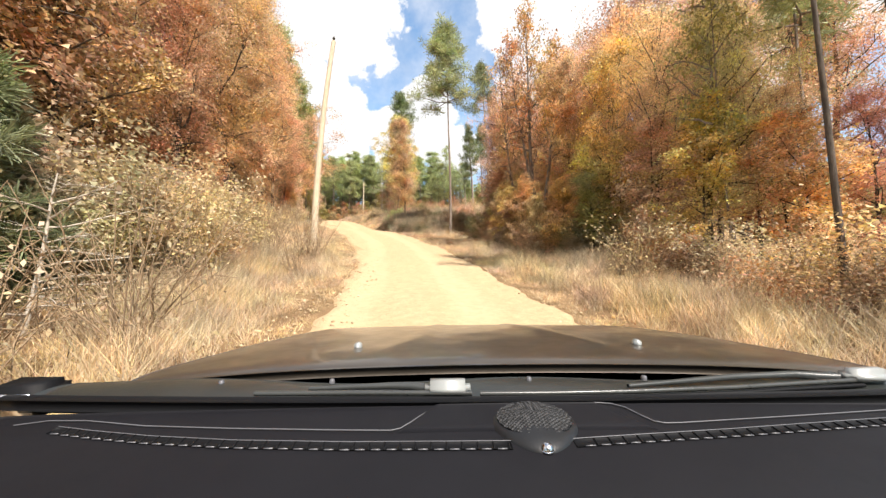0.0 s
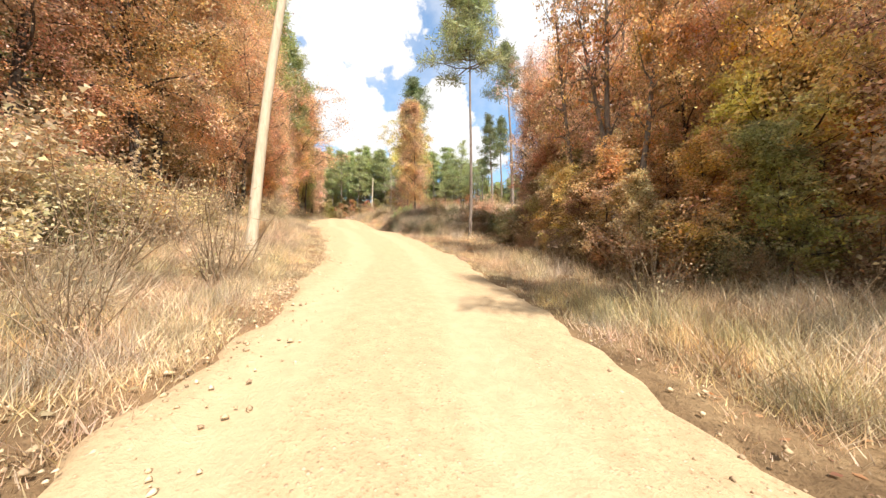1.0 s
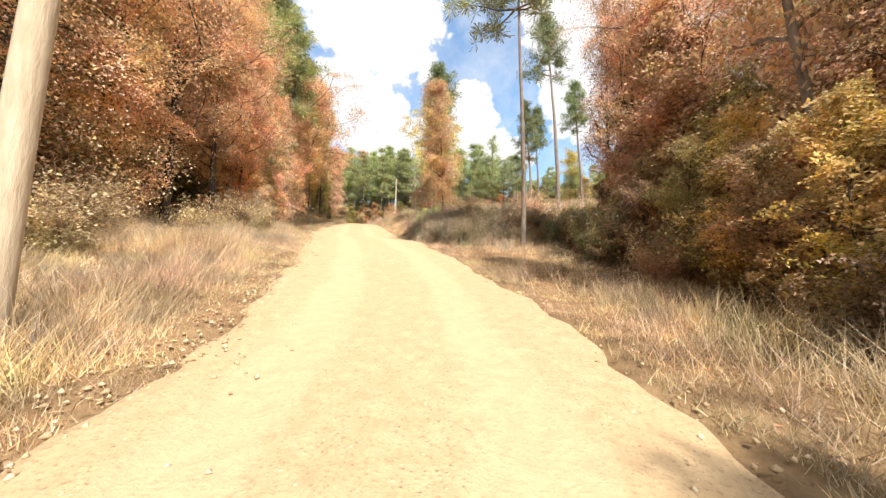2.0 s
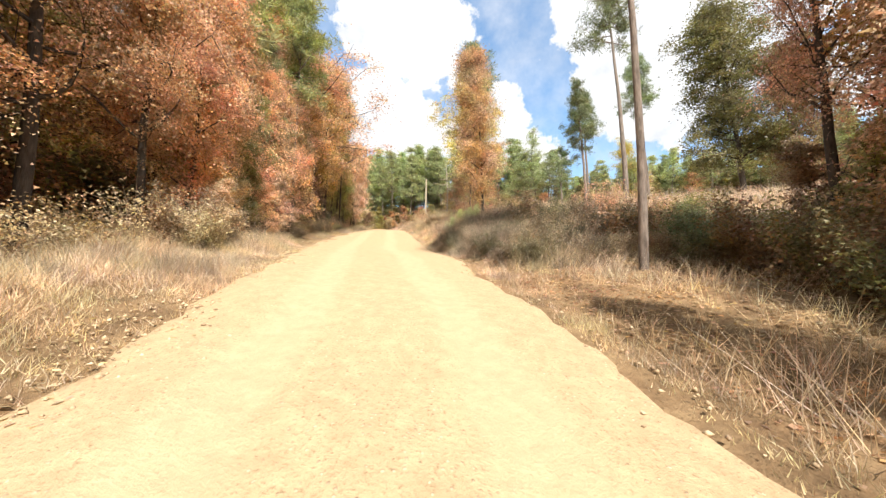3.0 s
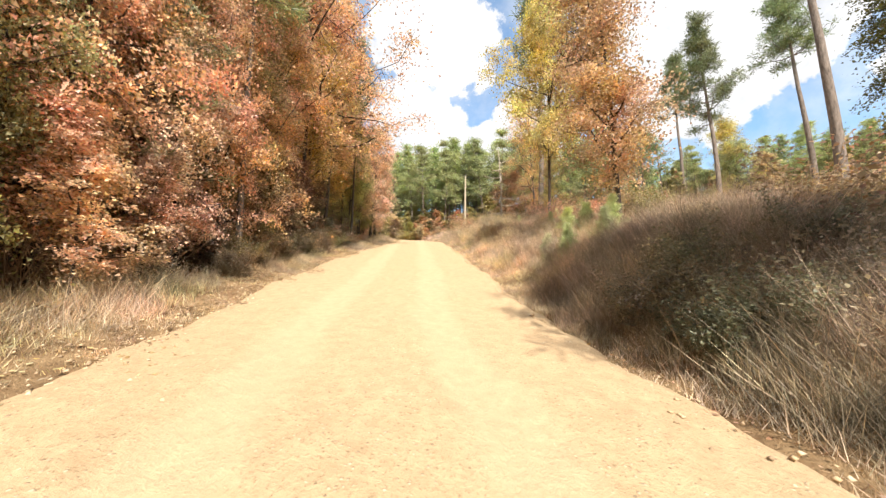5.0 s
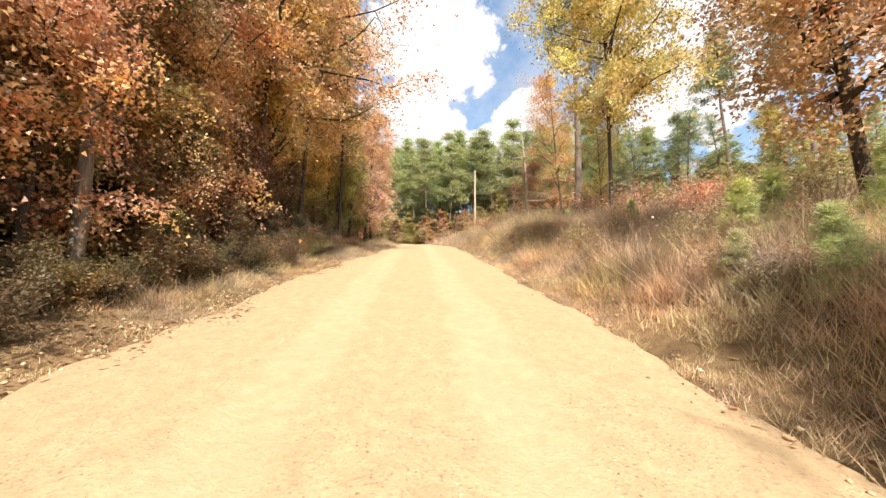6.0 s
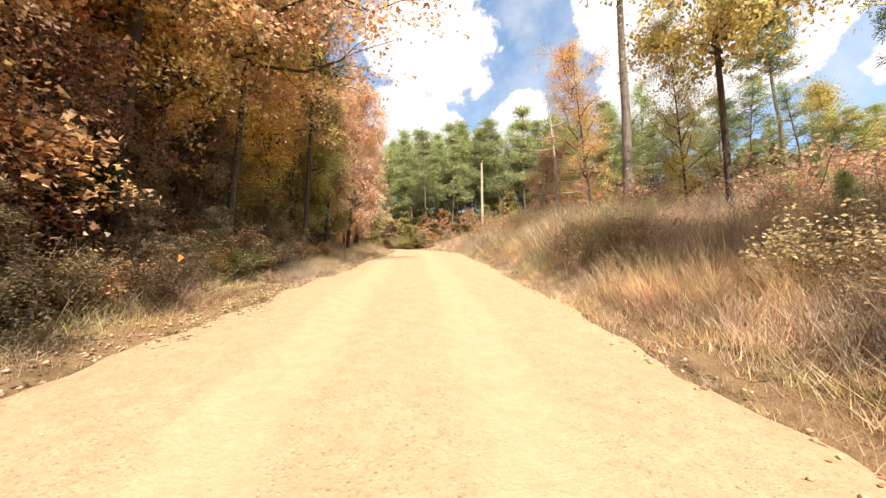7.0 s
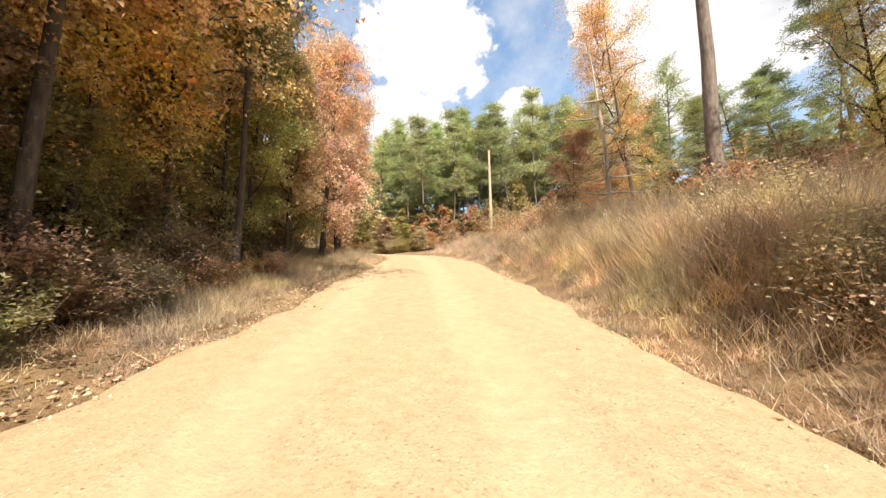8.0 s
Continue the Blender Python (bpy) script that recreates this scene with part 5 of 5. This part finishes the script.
# the trough below the windscreen, where the wipers lie
part("scuttle", slab(lambda u, v: (u * 0.97, 0.60 + 0.02 * u * u + 0.108 * v, 1.042 + 0.008 * np.sin(v * 3.1416) - 0.006 * v + 0.006 * np.cos(u * 9) * v), np.linspace(-1, 1, 61), np.linspace(0, 1, 12), 0.02), SCUTTLE, car, "grey plastic scuttle below the windscreen")
part("gutter", slab(lambda u, v: (u * (0.95 - 0.12 * v), 0.70 + 0.27 * v, 1.022 - 0.06 * np.sin(v * 3.1416) - 0.014 * v - 0.02 * u * u), np.linspace(-1, 1, 21), np.linspace(0, 1, 8), 0.02), BLACK, car)
part("windscreen_seal", slab(lambda u, v: (u * 1.0, 0.578 + 0.03 * u * u + 0.022 * v, 1.055 - 0.002 * u * u), np.linspace(-1, 1, 41), np.linspace(0, 1, 3), 0.02), BLACK, car)
for x in (-0.405, 0.405):
    y = 0.955
    z = float(bonnet(np.array(x / 0.86), np.array((y - 0.77) / 0.97))[2])
    nozzle = part("washer_nozzle", box(x - 0.010, x + 0.010, y - 0.012, y + 0.012, z - 0.01, z + 0.014, 0.004), GREY, car)
for x in (-0.62, -0.39, 0.02, 0.26):
    part("clip", tubes([[(x, 0.68, 1.046, 0.006), (x, 0.68, 1.054, 0.005), (x, 0.68, 1.055, 0.001)]], 8), PALE, car)


def wiper(hub, arm, blade):
    """A wiper lying along the windscreen's foot: arm from a capped hub, and a blade under it."""
    x, y = hub
    ob = part("wiper", tubes([[(px, py, 1.056, r) for (px, py), r in zip(arm, np.linspace(0.010, 0.004, len(arm)))]], 8), ARM, car, "dark grey wiper arm")
    part("wiper_blade", tubes([[(px, py, 1.058, 0.0048) for px, py in blade]], 6), ARM, ob, "long dark wiper blade")
    part("blade_rubber", tubes([[(px, py - 0.009, 1.052, 0.004) for px, py in blade]], 5), BLACK, ob)
    part("hub_cap", box(x - 0.043, x + 0.043, y - 0.014, y + 0.020, 1.047, 1.077, 0.010), GREY, ob, "pale grey wiper hub cap")


wiper((-0.150, 0.618), [(-0.15, 0.62), (-0.22, 0.641), (-0.26, 0.643), (-0.33, 0.640), (-0.42, 0.634)], [(-0.105, 0.606), (-0.30, 0.611), (-0.42, 0.612), (-0.513, 0.613)])
wiper((0.685, 0.650), [(0.68, 0.655), (0.62, 0.664), (0.57, 0.676), (0.44, 0.668), (0.32, 0.650), (0.2, 0.632)], [(0.66, 0.642), (0.52, 0.630), (0.4, 0.618), (0.19, 0.606), (0.04, 0.603), (-0.09, 0.604)])


def dash_height(x, y):
    return 1.05 - 0.03 * np.clip((0.47 - y) / 0.2, 0, 1) ** 2 - 0.02 * (x / 0.85) ** 2


dash = part("dashboard", slab(lambda u, v: (u * 0.99, 0.20 + 0.385 * v + 0.02 * u * u * v, dash_height(u * 0.99, 0.20 + 0.385 * v)), np.linspace(-1, 1, 61), np.linspace(0, 1, 30), 0.2), DASH, car, "black moulded dashboard")
# the raised pad of the middle, between the two long seams
part("centre_pad", slab(lambda u, v: (-0.03 + u * (0.215 - 0.06 * v) * (1 - 0.05 * np.abs(u) ** 8), 0.50 + 0.077 * v, dash_height(-0.03 + u * 0.2, 0.5) + 0.004 * np.clip((1 - np.abs(u)) * 14, -0.6, 1) * np.clip(v * 9, 0, 1)), np.linspace(-1, 1, 49), np.linspace(0, 1, 12), 0.008), DASH, dash)
part("binnacle_hood", slab(lambda u, v: (-0.06 + u * 0.16, 0.372 + 0.035 * v - 0.02 * u * u, 1.046 - 0.02 * u * u - 0.01 * (1 - v)), np.linspace(-1, 1, 31), np.linspace(0, 1, 6), 0.03), BLACK, dash, "matt black hood over the instruments")


def seam(points, radius):
    line = [(x, y, float(dash_height(x, y)) + 0.0022, radius) for x, y in points]
    return part("seam", tubes([line], 6), PALE, dash)


seam([(-0.906, 0.565), (-0.855, 0.574), (-0.78, 0.567), (-0.657, 0.541), (-0.504, 0.523), (-0.317, 0.508), (-0.241, 0.504), (-0.226, 0.509), (-0.21, 0.527), (-0.195, 0.546), (-0.175, 0.562), (-0.154, 0.572), (-0.077, 0.58)], 0.0011)
seam([(0.024, 0.581), (0.120, 0.578), (0.138, 0.575), (0.156, 0.563), (0.17, 0.536), (0.180, 0.520), (0.195, 0.515), (0.221, 0.516), (0.424, 0.538), (0.615, 0.563), (0.9, 0.58)], 0.0011)
# the defroster slot: a dark groove with a pale lip and small ribs, on either side of the loudspeaker
for side in ([(-0.815, 0.543), (-0.732, 0.523), (-0.621, 0.501), (-0.477, 0.481), (-0.304, 0.468), (-0.154, 0.464), (-0.06, 0.463)], [(0.032, 0.466), (0.109, 0.473), (0.197, 0.481), (0.289, 0.49), (0.387, 0.502), (0.564, 0.525), (0.85, 0.55)]):
    px, py = np.array(side).T
    us = np.linspace(px[0], px[-1], 40)
    part("defroster_slot", slab(lambda u, v: (u, np.interp(u, px, py) - 0.0075 + 0.017 * v, dash_height(u, np.interp(u, px, py)) + 0.0012 + 0 * v), us, np.linspace(0, 1, 3), 0.006), BLACK, dash, "black slotted defroster vent")
    part("slot_edge", tubes([[(u, float(np.interp(u, px, py)) + 0.0105, float(dash_height(u, 0.5)) + 0.002, 0.0008) for u in us]], 6), PALE, dash)
    # ribs take the pale seam colour to paint the light they catch
    rib = mesh("rib", *box(-0.0070, 0.0070, -0.0088, -0.0072, 0.000, 0.0022, 0.0006), PALE)
    bar = mesh("cross_bar", *box(-0.0010, 0.0010, -0.0080, 0.0095, 0.000, 0.0020, 0.0006), BLACK)
    for u in np.arange(px[0] + 0.02, px[-1], 0.0225):
        spot = (u, float(np.interp(u, px, py)), float(dash_height(u, np.interp(u, px, py))) + 0.001)
        child("rib", rib, dash).location = spot
        child("cross_bar", bar, dash).location = (spot[0] + 0.011, spot[1], spot[2])


def pod(u, v):
    """A drop-shaped loudspeaker pod, round at the back and narrowing to the driver."""
    a = u * 2 * np.pi
    rx, ry = 0.070 * np.sin(v * np.pi / 2), 0.067 * np.sin(v * np.pi / 2)
    yy = np.cos(a) * ry
    return -0.014 + np.sin(a) * rx * (1 + 4.5 * np.minimum(yy, 0)), 0.512 + yy, 1.046 + 0.022 * np.cos(v * np.pi / 2)


speaker = part("loudspeaker_pod", slab(pod, np.linspace(0, 1, 41), np.linspace(0.02, 1, 12), 0.01), GLOSS, car, "black dome loudspeaker pod on the dashboard")
part("speaker_mesh", slab(lambda u, v: (-0.014 + np.sin(u * 6.2832) * 0.059 * v, 0.519 + np.cos(u * 6.2832) * 0.048 * v, 1.0715 - 0.0105 * v * v + 0.0010 * np.sin(u * 150) * v + 0.0010 * np.sin(v * 60)), np.linspace(0, 1, 97), np.linspace(0.02, 1, 30), 0.004), MESH, speaker, "perforated black loudspeaker mesh")
part("light_sensor", slab(lambda u, v: (-0.013 + np.sin(u * 6.2832) * 0.009 * np.sin(v * 1.5708), 0.452 + np.cos(u * 6.2832) * 0.009 * np.sin(v * 1.5708), 1.052 + 0.010 * np.cos(v * 1.5708)), np.linspace(0, 1, 21), np.linspace(0.03, 1, 8), 0.004), CHROME, speaker, "shiny round light sensor")


def wing(side):
    ys = np.linspace(0.62, 1.80, 50)
    arch = 0.36 + np.where(np.abs(ys - 1.3) < 0.42, np.sqrt(np.maximum(0.42**2 - (ys - 1.3) ** 2, 0)), 0)
    edge = np.array([[float(c) for c in bonnet(np.array(1.0), np.array(np.clip((y - 0.72) / 1.03, 0, 1)))] for y in ys])
    pts = []
    for off in (0.0, 0.03):
        for k in range(7):
            z = arch * (1 - k / 6) + (edge[:, 2] - 0.02) * k / 6
            bulge = (0.98 - edge[:, 0]) * np.cos(k / 6 * np.pi / 2) ** 0.6
            pts.append(np.stack([side * (edge[:, 0] + 0.004 - off + bulge), ys, z], -1))
    f = sheet(7, 50)
    return np.concatenate(pts), np.concatenate([f, f[:, ::-1] + 350])


for side in (-1, 1):
    part("wing", wing(side), PAINT, car, "dark bronze front wing")
    ring = [[(0.11 * w + side * 0.84, 1.3 + rr * math.cos(a), 0.33 + rr * math.sin(a)) for a in np.linspace(0, 2 * np.pi, 33)[:-1]] for w, rr in ((-1, 0.24), (-1, 0.31), (-0.7, 0.345), (0.7, 0.345), (1, 0.31), (1, 0.24))]
    v = np.array(ring).reshape(-1, 3)
    f = np.array([(a * 32 + k, a * 32 + (k + 1) % 32, (a + 1) * 32 + (k + 1) % 32, (a + 1) * 32 + k) for a in range(5) for k in range(32)])
    disc = np.array([[(side * 0.84 + 0.1 * side * o, 1.3 + rr * math.cos(a), 0.33 + rr * math.sin(a)) for a in np.linspace(0, 2 * np.pi, 33)[:-1]] for o, rr in ((0.6, 0.02), (0.9, 0.08), (0.7, 0.18), (0.95, 0.24), (0.3, 0.24))]).reshape(-1, 3)
    g = np.array([(a * 32 + k, a * 32 + (k + 1) % 32, (a + 1) * 32 + (k + 1) % 32, (a + 1) * 32 + k) for a in range(4) for k in range(32)])
    for back in (0.0, -2.75):
        tyre = part("wheel", (v + (0, back, 0), f), RUBBER, car, "wheel with a black tyre")
        part("rim", (disc + (0, back, 0), g), GREY, tyre)
    # plain unseen cabin added round the view: side panel, front pillar, rear pillar
    part("side_panel", box(side * 0.96 - 0.02, side * 0.96 + 0.02, -2.2, 0.62, 0.30, 1.02, 0.015), PAINT, car)
    part("front_pillar", tubes([[(side * 1.0, 0.58, 1.03, 0.03), (side * 0.86, 0.28, 1.28, 0.03), (side * 0.72, -0.06, 1.53, 0.035)]], 8), BLACK, car)
    part("rear_pillar", tubes([[(side * 0.96, -2.0, 1.0, 0.06), (side * 0.74, -1.75, 1.53, 0.06)]], 8), BLACK, car)
# roof, floor and tailgate are out of view, added to shade the dash
part("roof", slab(lambda u, v: (u * 0.78, -0.06 - 1.8 * v, 1.58 - 0.05 * u * u - 0.06 * v * v), np.linspace(-1, 1, 21), np.linspace(0, 1, 12), 0.03), CABIN, car, "plain dark roof, unseen, added to shade the dashboard")
part("cabin_floor", box(-0.94, 0.94, -2.2, 0.6, 0.24, 0.30, 0.02), CABIN, car)
part("tailgate", box(-0.94, 0.94, -2.24, -2.18, 0.3, 1.05, 0.02), PAINT, car)
part("bumper", box(-0.90, 0.90, 1.74, 1.92, 0.26, 0.62, 0.05), PAINT, car)
part("bulkhead", box(-0.94, 0.94, 0.63, 0.70, 0.22, 0.96, 0.03), BLACK, car, "black bulkhead behind the engine")
mirror = part("door_mirror", box(-1.26, -1.12, 0.77, 0.86, 0.92, 0.995, 0.016), BLACK, car, "black door mirror")
part("mirror_glass", box(-1.245, -1.132, 0.766, 0.772, 0.932, 0.985, 0.0025), MIRROR, mirror)
